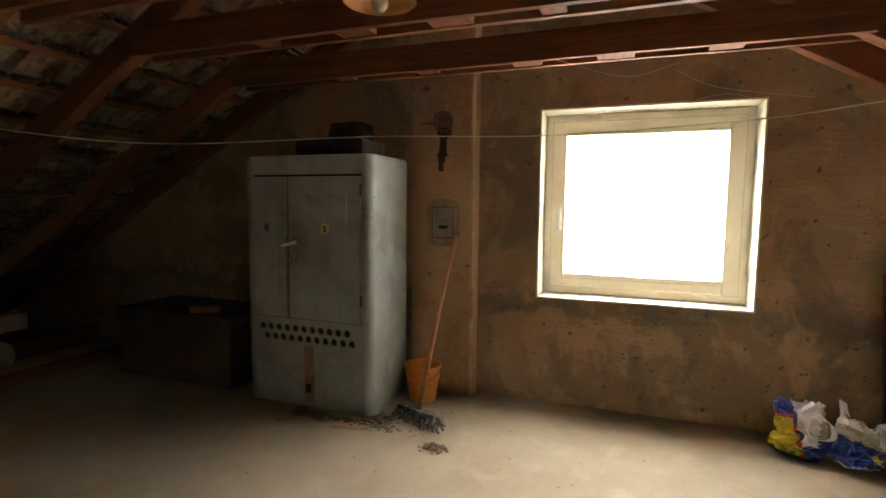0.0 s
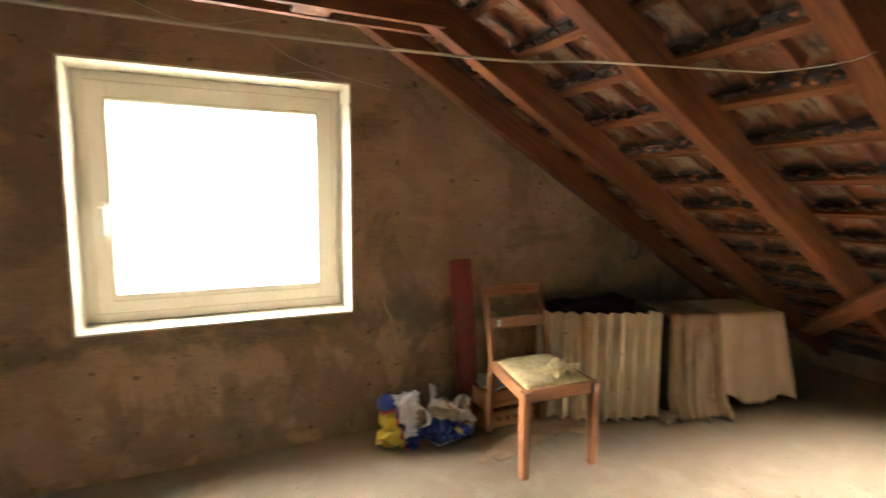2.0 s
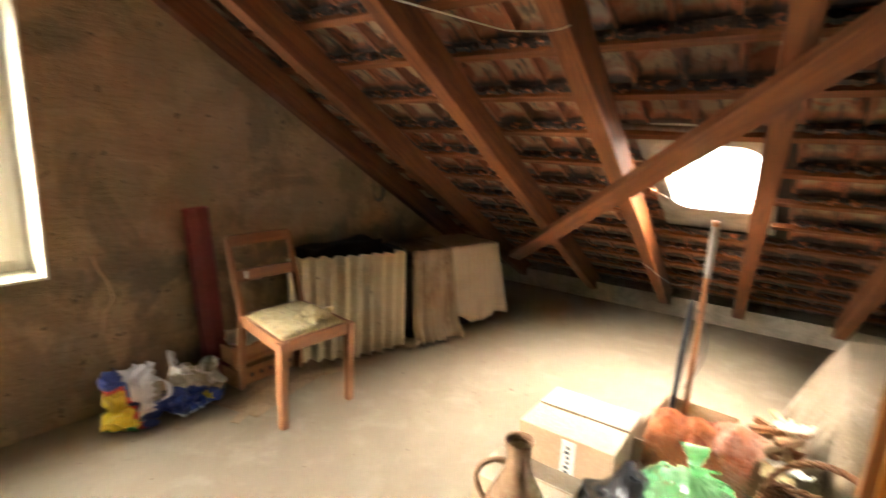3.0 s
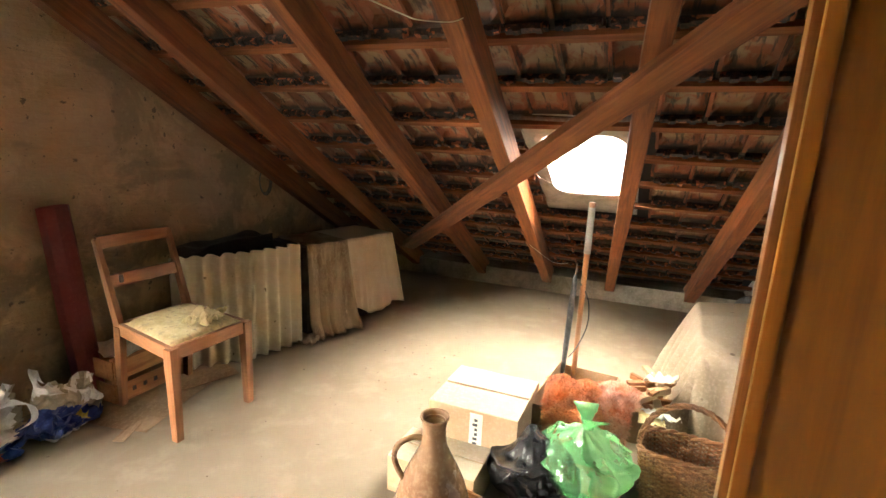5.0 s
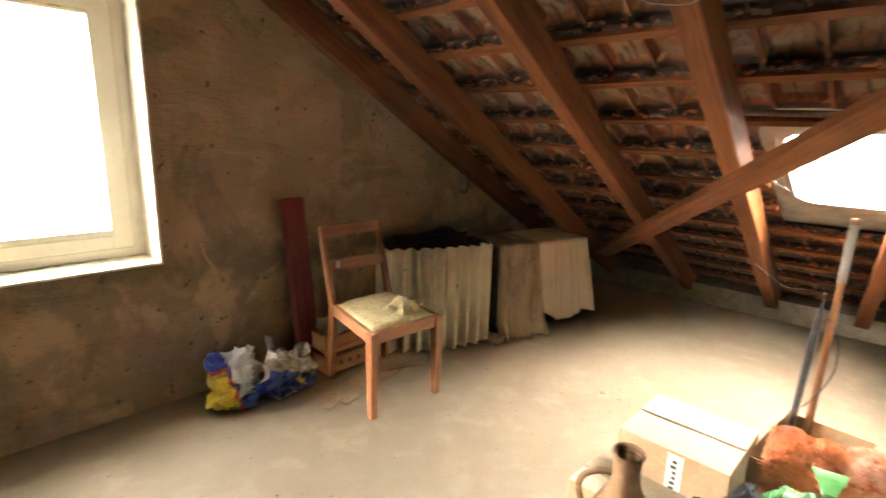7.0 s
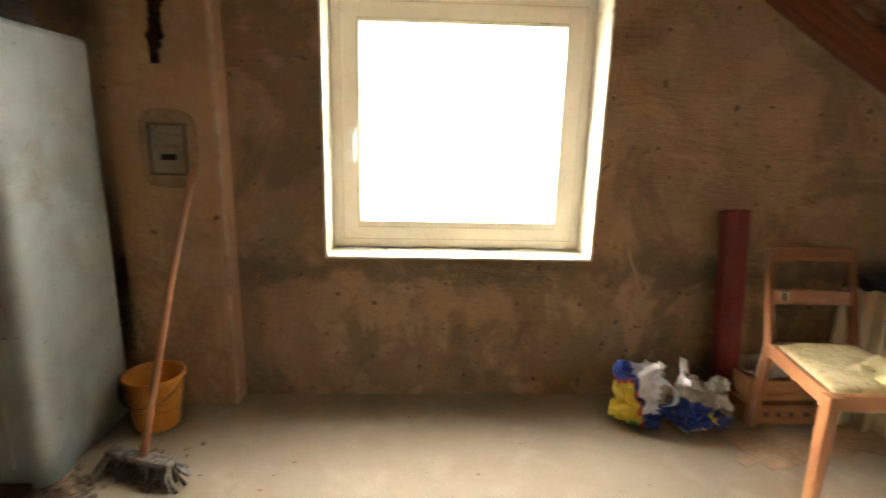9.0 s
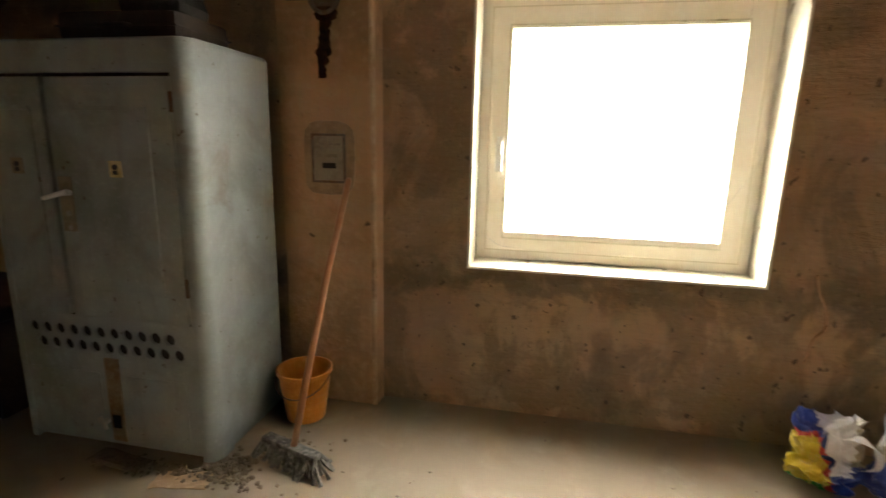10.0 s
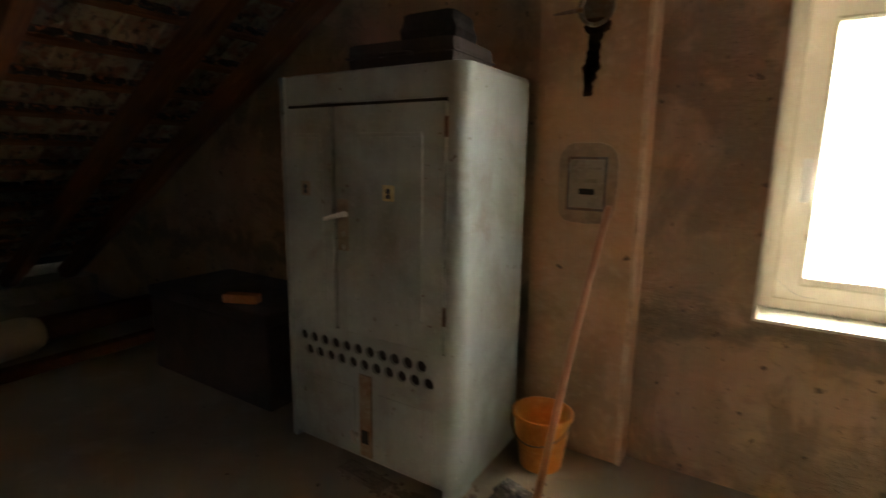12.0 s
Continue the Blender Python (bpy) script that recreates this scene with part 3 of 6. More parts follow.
me_r, me_l = rafter_mesh(LEN_R), rafter_mesh(LEN_L)
for yc, skew in zip(RAFTER_Y, RAFTER_SKEW):
    r = tagged(new("rafter", me_r), "reddish-brown sawn timber rafter under the tiles", "rafter", "rafters")
    r.matrix_world = ROOF_R @ Matrix.Translation((0, v_at(yc, 0, skew), 0)) @ Matrix.Rotation(math.atan(skew), 4, "Z")
    yl = yc - 0.13
    r = tagged(new("rafter", me_l), "reddish-brown sawn timber rafter under the tiles", "rafter", "rafters")
    r.matrix_world = ROOF_L @ Matrix.Translation((0, -yl, 0))

# twin-plank collar ties with spacer blocks
COLLAR_Z = 2.118


def collar(y, x0, x1):
    t = thing("collar_tie", pose(0, y, COLLAR_Z), "brown twin-plank collar tie with spacer blocks", "roof beam", "collar ties")
    for dy in (-0.062, 0.062):
        bm = bmesh.new()
        n = 16
        rings = []
        for i in range(n + 1):
            x = x0 + (x1 - x0) * i / n
            s = rough((x, dy, y), 0.006, 1.5)
            rings.append([bm.verts.new((x, dy + a + s.y, b + s.z)) for a, b in ((-0.016, 0), (0.016, 0), (0.016, 0.15), (-0.016, 0.15))])
        for a, b in zip(rings, rings[1:]):
            for k in range(4):
                bm.faces.new((a[k], a[(k + 1) % 4], b[(k + 1) % 4], b[k]))
        bm.faces.new(rings[0][::-1]), bm.faces.new(rings[-1])
        part("plank", bm, BEAM, t)
    random.seed(int(y * 100))
    x = x0 + 0.75
    while x < x1 - 0.5:
        w = random.uniform(0.1, 0.2)
        part("spacer_block", boxed((x, -0.046, 0.004), (x + w, 0.046, 0.12), 0.004), BATTEN, t, "pale spacer block")
        x += random.uniform(0.42, 0.62)
    return t


for yc in RAFTER_Y[1:]:
    y = v_at(yc, (1.1 - RIDGE_X) / CR)
    collar(y, -2.35, 1.12)

# diagonal wind brace under the rafters
p0, p1 = Vector((4.04, 2.69, 0.43)), Vector((1.16, -0.02, 2.045))
bm = bmesh.new()
L = (p1 - p0).length
box(bm, (0, -0.055, -0.05), (L, 0.055, 0.0), bevel=0.006)
d = (p1 - p0).normalized()
nrm = Vector((SNR, 0, CR))
side = nrm.cross(d).normalized()
up = d.cross(side).normalized()
mb = Matrix((d, side, up)).transposed().to_4x4()
mb.translation = p0 + nrm * 0.034
single("wind_brace", bm, BEAM, "diagonal reddish-brown timber brace nailed under the rafters", "roof beam", mb)

# battens
PITCH, U0, TILE_W, V0 = 0.302, 3.616, 0.19, 1.113
V_MIN, V_MAX = BACK_Y + 0.0, WALL_Y + 0.02
SKY_U = (3.66, 4.75)
SKY_V = (0.82, 1.37)
rows_r = [U0 + PITCH * k for k in range(-10, 10) if 0.1 < U0 + PITCH * k < LEN_R]
rows_l = [0.16 + PITCH * k for k in range(19) if 0.16 + PITCH * k < LEN_L]


def batten(roofm, u, va, vb):
    bm = bmesh.new()
    box(bm, (-0.02, va, 0), (0.02, vb, 0.028), bevel=0.003)
    for v in bm.verts:
        v.co += rough(v.co + Vector((u, 0, 0)), 0.004, 3)
    ob = single("batten", bm, BATTEN, "thin sawn roof batten", "batten", roofm @ Matrix.Translation((u, 0, RD + 0.001)), group="roof battens")
    return ob


for u in rows_r:
    if SKY_U[0] + 0.02 < u < SKY_U[1] - 0.1:
        batten(ROOF_R, u, V_MIN, SKY_V[0] - 0.01)
        batten(ROOF_R, u, SKY_V[1] + 0.01, V_MAX)
    else:
        batten(ROOF_R, u, V_MIN, V_MAX)
for u in rows_l:
    batten(ROOF_L, u, -V_MAX, -V_MIN)


def tile_geometry(bm, m=None):
    """One interlocking clay tile seen from below: domed pan, side rib, head ribs and two hanging nibs."""
    w, ln, th = TILE_W - 0.006, 0.355, 0.013
    nu, nv = 12, 8
    top, bot = [], []
    for i in range(nu + 1):
        a, b = [], []
        for j in range(nv + 1):
            u, v = ln * i / nu, (j / nv - 0.5) * w
            q = abs(2 * j / nv - 1)
            e = 1 - q ** 5
            pu = (u - 0.128) / 0.112
            pan = max(0.0, 1 - (abs(pu) ** 5 + q ** 5)) ** 0.3
            h = 0.042 * (u / ln) + 0.026 * pan
            uu = u - (0.022 * q ** 4 if i == nu else 0)
            a.append(bm.verts.new((uu, v, h)))
            b.append(bm.verts.new((uu, v, h + th)))
        bot.append(a)
        top.append(b)
    for i in range(nu):
        for j in range(nv):
            bm.faces.new((bot[i][j], bot[i][j + 1], bot[i + 1][j + 1], bot[i + 1][j]))
            bm.faces.new((top[i][j], top[i + 1][j], top[i + 1][j + 1], top[i][j + 1]))
        bm.faces.new((bot[i][0], bot[i + 1][0], top[i + 1][0], top[i][0]))
        bm.faces.new((bot[i][nv], top[i][nv], top[i + 1][nv], bot[i + 1][nv]))
    for j in range(nv):
        bm.faces.new((bot[nu][j], bot[nu][j + 1], top[nu][j + 1], top[nu][j]))
        bm.faces.new((bot[0][j], top[0][j], top[0][j + 1], bot[0][j + 1]))

    def bar(lo, hi):
        box(bm, lo, hi)

    bar((0.03, w / 2 - 0.012, 0.0), (0.24, w / 2 + 0.003, 0.014))
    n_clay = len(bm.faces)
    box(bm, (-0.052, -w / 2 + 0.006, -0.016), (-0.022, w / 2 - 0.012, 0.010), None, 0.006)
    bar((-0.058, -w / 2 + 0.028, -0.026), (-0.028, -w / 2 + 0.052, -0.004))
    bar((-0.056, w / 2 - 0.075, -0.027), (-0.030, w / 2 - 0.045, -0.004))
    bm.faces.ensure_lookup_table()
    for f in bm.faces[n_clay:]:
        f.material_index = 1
    if m is not None:
        bmesh.ops.transform(bm, matrix=m, verts=bm.verts)


bm = bmesh.new()
tile_geometry(bm)
TILE = mesh_from(bm, "roof_tile", [CLAY, DARK_CLAY])
roof_right = thing("roof_right", pose(0, 0, 0), "old clay-tile roof slope seen from below", "roof", kind="structure")
roof_left = thing("roof_left", pose(0, 0, 0), "old clay-tile roof slope seen from below, in shade", "roof", kind="structure")
random.seed(4)


def joined_tiles(name, mats, parent):
    """Many tiles in one mesh."""
    src_v = np.array([v.co[:] for v in TILE.vertices])
    src_f = [list(p.vertices) for p in TILE.polygons]
    vs, fs = [], []
    for m in mats:
        a = np.array(m)
        base = len(vs)
        vs.extend((src_v @ a[:3, :3].T + a[:3, 3]).tolist())
        fs.extend([[base + i for i in f] for f in src_f])
    me = bpy.data.meshes.new(name)
    me.from_pydata(vs, [], fs)
    me.materials.append(FAR_CLAY)
    me.materials.append(DARK_CLAY)
    idx = [p.material_index for p in TILE.polygons]
    me.polygons.foreach_set("material_index", idx * len(mats))
    ob = new(name, me)
    ob.parent = parent
    return tagged(ob, "far rows of clay tiles", kind="stuff")


far_r, far_l = [], []
cols = [V0 + TILE_W * (k + 0.5) for k in range(-7, 13)]
for u in rows_r:
    for v in cols:
        if v < V_MIN + 0.06 or v > V_MAX:
            continue
        if SKY_U[0] - 0.28 < u < SKY_U[1] - 0.12 and SKY_V[0] - 0.05 < v < SKY_V[1] + 0.05:
            if v > SKY_V[1]:
                t = new("roof_tile", TILE)
                t.parent = roof_right
                t.matrix_world = ROOF_R @ Matrix.Translation((u, v + 0.075, RD + 0.046))
            continue
        j = Matrix.Translation((u + random.gauss(0, 0.004), v + random.gauss(0, 0.002), RD + 0.032 + random.uniform(0, 0.005))) @ Euler((random.gauss(0, 0.012), random.gauss(0, 0.006), random.gauss(0, 0.01))).to_matrix().to_4x4()
        if u > 2.0:
            t = new("roof_tile", TILE)
            t.parent = roof_right
            t.matrix_world = ROOF_R @ j
        else:
            far_r.append(ROOF_R @ j)
for u in rows_l:
    for v in cols:
        j = Matrix.Translation((u + random.gauss(0, 0.004), -v + random.gauss(0, 0.002), RD + 0.032 + random.uniform(0, 0.005))) @ Euler((random.gauss(0, 0.012), random.gauss(0, 0.006), 0)).to_matrix().to_4x4()
        far_l.append(ROOF_L @ j)
joined_tiles("upper_tiles", far_r, roof_right)
joined_tiles("shaded_tiles", far_l, roof_left)

# unseen black sheets added over the tiles: keep daylight out and the joints dark
bm = bmesh.new()
H = RD + 0.105
for ua, ub, va, vb in ((-0.1, SKY_U[0] - 0.02, V_MIN - 0.3, V_MAX + 0.4), (SKY_U[1] + 0.02, LEN_R + 0.5, V_MIN - 0.3, V_MAX + 0.4), (SKY_U[0] - 0.02, SKY_U[1] + 0.02, V_MIN - 0.3, SKY_V[0] - 0.01), (SKY_U[0] - 0.02, SKY_U[1] + 0.02, SKY_V[1] + 0.01, V_MAX + 0.4)):
    box(bm, (ua, va, H), (ub, vb, H + 0.02))
bmesh.ops.transform(bm, matrix=ROOF_R, verts=bm.verts)
part("roof_skin", bm, GAP_BLACK, roof_right)
bm = boxed((-0.12, -V_MAX - 0.4, H), (LEN_L + 0.5, -V_MIN + 0.3, H + 0.02))
bmesh.ops.transform(bm, matrix=ROOF_L, verts=bm.verts)
part("roof_skin", bm, GAP_BLACK, roof_left)

# roof window between two rafters
sw = thing("skylight", ROOF_R, "small zinc roof window with rounded pane", "roof window")
su0, su1, sv0, sv1 = 3.77, 4.475, 0.86, 1.295


def rounded(u0, u1, v0, v1, r, n=5):
    pts = []
    for cu, cv, a0 in ((u1 - r, v1 - r, 0), (u0 + r, v1 - r, 90), (u0 + r, v0 + r, 180), (u1 - r, v0 + r, 270)):
        for k in range(n + 1):
            a = radians(a0 + 90 * k / n)
            pts.append((cu + r * math.cos(a), cv + r * math.sin(a)))
    return pts


inner = rounded(su0, su1, sv0, sv1, 0.10)
mid_ring = rounded(su0 - 0.03, su1 + 0.03, sv0 - 0.03, sv1 + 0.03, 0.09)
outer = rounded(SKY_U[0] - 0.05, SKY_U[1] + 0.05, SKY_V[0] - 0.02, SKY_V[1] + 0.02, 0.01)
bm = bmesh.new()
rings = [[bm.verts.new((u, v, h)) for u, v in ring] for ring, h in ((outer, RD + 0.07), (mid_ring, RD + 0.045), (inner, RD + 0.05), (inner, RD + 0.14), (mid_ring, RD + 0.14), (outer, RD + 0.10))]
n = len(inner)
for a, b in zip(rings, rings[1:]):
    for k in range(n):
        bm.faces.new((a[k], a[(k + 1) % n], b[(k + 1) % n], b[k]))
part("frame", bm, ZINC, sw, "dull zinc frame")
bm = bmesh.new()
lo = [bm.verts.new((u, v, RD + 0.12)) for u, v in inner]
hi = [bm.verts.new((u, v, RD + 0.125)) for u, v in inner]
bm.faces.new(lo), bm.faces.new(hi[::-1])
for k in range(n):
    bm.faces.new((lo[k], lo[(k + 1) % n], hi[(k + 1) % n], hi[k]))
g = part("pane", bm, PANE, sw)
g.visible_shadow = False
bm = bmesh.new()
tube(bm, [(su0 - 0.02, (sv0 + sv1) / 2 + 0.02, RD + 0.05), (su0 + 0.1, (sv0 + sv1) / 2 + 0.02, RD + 0.04)], 0.006)
part("stay_bar", bm, IRON, sw)
mid = ROOF_R @ Vector(((su0 + su1) / 2, (sv0 + sv1) / 2, RD + 0.1))
daylight("skylight_daylight", look(mid + Vector((0.0, -0.05, 1.62)), mid), 3.8, 3.4, SKYLIGHT_WATTS, (1.0, 0.90, 0.765))

bm = bmesh.new()
tube(bm, [(3.50, 0.72, RD - 0.012), (3.52, 1.02, RD - 0.016), (3.51, 1.38, RD - 0.012)], 0.013, 10)
single("iron_pipe", bm, IRON, "thin iron pipe resting on the rafters above the roof window", "pipe", ROOF_R)

# eaves kerbs
for x, w, s, label in ((4.72, 0.55, 1, "grey concrete eaves kerb"), (-5.80, 0.5, -1, "grey concrete eaves kerb")):
    bm = boxed((x if s > 0 else x - w, BACK_Y, 0.0), (x + w if s > 0 else x, WALL_Y, 0.17 if s > 0 else 0.17), 0.008)
    single("kerb", bm, CEMENT, label, "kerb", kind="structure")
for x, w, h in ((-4.13, 0.09, 0.07), (-4.75, 0.10, 0.16)):
    bm = boxed((x, 0.3, 0.0), (x + w, 3.3, h), 0.006)
    single("floor_beam", bm, BEAM, "timber beam lying along the floor near the eaves", "beam", group="floor beams")

# unseen blocks added past the eaves to stop daylight leaking in
for x in (EAVE_R + 0.30, EAVE_L - 0.30):
    single("wall_eaves", boxed((x - 0.05, BACK_Y - 0.4, -0.1), (x + 0.05, WALL_Y + 0.3, 0.6)), CEMENT, "unseen block keeping daylight out at the eaves", "wall", kind="structure")

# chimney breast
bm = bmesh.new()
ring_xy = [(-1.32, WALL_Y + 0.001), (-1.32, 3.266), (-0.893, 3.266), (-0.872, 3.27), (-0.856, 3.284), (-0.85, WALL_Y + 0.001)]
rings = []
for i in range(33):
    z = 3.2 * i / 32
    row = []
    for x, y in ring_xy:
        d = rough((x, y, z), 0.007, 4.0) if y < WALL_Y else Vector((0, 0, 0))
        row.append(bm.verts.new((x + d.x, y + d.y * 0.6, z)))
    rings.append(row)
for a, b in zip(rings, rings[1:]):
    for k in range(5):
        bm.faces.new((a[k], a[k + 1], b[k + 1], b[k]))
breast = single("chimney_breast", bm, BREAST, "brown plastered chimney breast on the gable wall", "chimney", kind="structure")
# Rounded strip along the breast's right corner, paler than the plaster.
bm = bmesh.new()
rings = []
for i in range(60):
    z = 2.6 * i / 59
    d = rough((0, 0, z), 0.004, 6.0)
    r = 0.0135 + 0.003 * noise.noise(Vector((0, 1, z * 9)))
    rings.append([bm.verts.new((-0.868 + d.x + r * math.cos(a), 3.272 + d.y + r * math.sin(a), z)) for a in [2 * math.pi * k / 10 for k in range(10)]])
for a, b in zip(rings, rings[1:]):
    for k in range(10):
        bm.faces.new((a[k], a[(k + 1) % 10], b[(k + 1) % 10], b[k]))
bm.faces.new(rings[-1])
part("corner_bead", bm, surface("pale_corner_strip", (0.5, 0.36, 0.23), (0.36, 0.24, 0.145), (0.6, 0.46, 0.32), 6, 40, 0.9, 0.5), breast, "pale rounded arris", True)

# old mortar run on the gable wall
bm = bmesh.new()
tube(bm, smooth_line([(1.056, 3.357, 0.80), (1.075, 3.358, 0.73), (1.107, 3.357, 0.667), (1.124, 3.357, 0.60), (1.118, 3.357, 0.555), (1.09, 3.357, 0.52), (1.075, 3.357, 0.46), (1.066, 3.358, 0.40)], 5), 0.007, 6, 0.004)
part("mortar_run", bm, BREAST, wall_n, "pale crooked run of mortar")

# open door
dr = thing("door_1", pose(DOOR_X1 + 0.005, BACK_Y + 0.02, 0.0, 0.9, 0, 0), "open amber-varnished wooden door leaf, turned into the attic", "door", kind="structure")
LEAF = 0.652
part("leaf", boxed((0.0, 0.0, 0.012), (0.036, LEAF - 0.02, 1.99), 0.002), DOOR_WOOD, dr)
bm = bmesh.new()
box(bm, (-0.003, LEAF - 0.02, 0.012), (0.012, LEAF, 1.99), bevel=0.004)
part("lipping", bm, DOOR_WOOD, dr, "pale worn edge lipping")
bm = bmesh.new()
box(bm, (0.0125, LEAF - 0.019, 0.012), (0.039, LEAF + 0.010, 1.99), bevel=0.003)
part("rebate_edge", bm, DOOR_EDGE, dr)
for z in (0.25, 1.72):
    bm = bmesh.new()
    lathe(bm, [(0.008, 0), (0.008, 0.08)], 10, pose(-0.002, -0.004, z), True, True)
    part("hinge", bm, IRON, dr)

# ---- fittings on the chimney breast ----
fuse = thing("fuse_box_cover", pose(-1.079, 3.263, 1.229), "grey painted metal cover plate set in a cement patch", "cover plate")
bm = bmesh.new()
pts = []
for k in range(28):
    a = 2 * math.pi * k / 28
    rx, rz = 0.125, 0.168
    c, s = math.cos(a), math.sin(a)
    q = (abs(c) ** 4 + abs(s) ** 4) ** -0.25
    j = 1 + 0.06 * noise.noise(Vector((c * 2, s * 2, 5)))
    pts.append((c * q * rx * j, s * q * rz * j))
f0 = [bm.verts.new((x, -0.004, z)) for x, z in pts]
f1 = [bm.verts.new((x * 1.03, 0.012, z * 1.03)) for x, z in pts]
bm.faces.new(f0)
for k in range(28):
    bm.faces.new((f0[k], f0[(k + 1) % 28], f1[(k + 1) % 28], f1[k]))
part("surround", bm, surface("brown_cement_patch", (0.33, 0.225, 0.135), (0.22, 0.155, 0.095), (0.38, 0.27, 0.17), 7, 40, 0.95, 0.5), fuse, "rough brownish cement surround")
bm = bmesh.new()
frame_bars(bm, -0.084, 0.084, -0.113, 0.113, 0.012, -0.014, 0.0, 0.003)
part("frame", bm, IRON, fuse)
part("door", boxed((-0.071, -0.010, -0.100), (0.071, -0.003, 0.100), 0.003), COVER_GREY, fuse)
part("slot", boxed((-0.03, -0.0125, -0.045), (0.035, -0.0095, -0.020), 0.001), GAP_BLACK, fuse)
part("nameplate", boxed((-0.05, -0.0125, 0.005), (0.045, -0.0095, 0.022), 0.001), CEMENT, fuse)
part("ridge", boxed((-0.06, -0.0125, 0.06), (0.06, -0.0095, 0.07), 0.001), COVER_GREY, fuse)

flue = thing("flue_hole", pose(-1.085, 3.264, 1.925), "sooty flue hole with an iron damper and tar runs", "flue")
bm = bmesh.new()
lathe(bm, [(0.074, -0.03), (0.074, 0.012), (0.060, 0.016), (0.056, 0.0), (0.0, -0.002)], 26, pose(0, 0.0, 0, 90, 0, 0), False)
part("iron_cap", bm, IRON, flue)
bm = bmesh.new()
tube(bm, [(-0.05, -0.016, -0.005), (-0.12, -0.03, -0.012), (-0.165, -0.035, -0.016)], 0.011, 8, 0.004)
part("damper_handle", bm, IRON, flue)
bm = bmesh.new()
random.seed(12)
left, right = [], []
N = 30
for k in range(N + 1):
    z = -0.04 - 0.30 * k / N
    w = 0.03 + 0.012 * noise.noise(Vector((0, k * 0.5, 2))) + (0.022 if k < 6 else 0) - 0.012 * (k / N) + 0.016 * math.exp(-((k - 19) / 3.0) ** 2)
    xo = 0.012 - 0.03 * (k / N) + 0.008 * noise.noise(Vector((3, k * 0.5, 0)))
    left.append(bm.verts.new((xo - max(w, 0.006), -0.006, z)))
    right.append(bm.verts.new((xo + max(w, 0.006), -0.006, z)))
fs = [bm.faces.new((left[k], right[k], right[k + 1], left[k + 1])) for k in range(N)]
bmesh.ops.solidify(bm, geom=fs, thickness=0.006)
part("tar_run", bm, SOOT, flue, "dark soot and tar stain")

# ---- ceiling lamp ----
lamp = thing("ceiling_lamp", pose(-0.632, 1.42, 1.966), "amber dish lamp with one clear bulb under the collar tie", "lamp")
bm = bmesh.new()
lathe(bm, [(0.118, 0.034), (0.113, 0.030), (0.095, 0.050), (0.06, 0.072), (0.022, 0.085), (0.022, 0.09), (0.062, 0.078), (0.098, 0.055), (0.118, 0.034)], 32, None, False)
part("shade", bm, SHADE, lamp, "amber dish shade", True)
bm = bmesh.new()
lathe(bm, [(0.002, 0.0), (0.012, 0.003), (0.022, 0.011), (0.0285, 0.026), (0.026, 0.042), (0.017, 0.06), (0.013, 0.075)], 24, None, True, True)
part("bulb", bm, CLEAR_BULB, lamp, "unlit frosted glass bulb", True)
bm = bmesh.new()
lathe(bm, [(0.016, 0.072), (0.018, 0.1), (0.024, 0.11), (0.024, 0.15), (0.008, 0.16), (0.005, 0.165), (0.005, 0.24)], 16)
part("socket", bm, DARK_TUBE, lamp)

# ---- washing line ----
pts = [(-2.58, 0.12, 2.0), (-2.0, 0.27, 1.76), (-1.5, 0.50, 1.57), (-1.15, 0.62, 1.508), (-0.8, 0.73, 1.477), (-0.35, 0.84, 1.490), (0.0, 0.92, 1.490), (0.38, 1.015, 1.520), (0.58, 1.065, 1.550), (0.98, 1.165, 1.603), (1.12, 1.2, 1.625), (1.4, 1.262, 1.682), (1.62, 1.315, 1.735), (1.80, 1.36, 1.79), (1.83, 1.385, 1.81)]


bm = bmesh.new()
tube(bm, smooth_line(pts), 0.0013, 6)
single("washing_line", bm, STRING, "thin pale cord strung slack between the rafters", "cord")

# ---- cabinet ----
cab = thing("cabinet", pose(0, 0, 0), "old grey-blue painted cabinet with two doors and vent holes", "cabinet")
CX0, CX1, CY0, CY1, CH = -2.255, -1.318, 2.635, 3.165, 1.66


def rounded_prism(bm, x0, x1, y0, y1, z0, z1, r, top_r=0.015):
    pts = [(x0, y1), (x0, y0 + r)]
    for k in range(1, 7):
        a = radians(180 + 90 * k / 7)
        pts.append((x0 + r + r * math.cos(a), y0 + r + r * math.sin(a)))
    pts.append((x0 + r, y0))
    pts.append((x1 - r, y0))
    for k in range(1, 7):
        a = radians(270 + 90 * k / 7)
        pts.append((x1 - r + r * math.cos(a), y0 + r + r * math.sin(a)))
    pts += [(x1, y0 + r), (x1, y1)]
    cx, cy = (x0 + x1) / 2, (y0 + y1) / 2

    def inset(d):
        return [(x + (d if x < cx else -d), y + (d if y < cy else -d)) for x, y in pts]

    rings = [[bm.verts.new((x, y, z)) for x, y in ring] for ring, z in ((pts, z0), (pts, z1 - top_r), (inset(top_r * 0.3), z1 - top_r * 0.3), (inset(top_r), z1))]
    n = len(pts)
    for a, b in zip(rings, rings[1:]):
        for k in range(n):
            bm.faces.new((a[k], a[(k + 1) % n], b[(k + 1) % n], b[k]))
    bm.faces.new(rings[0][::-1])
    bm.faces.new(rings[-1])


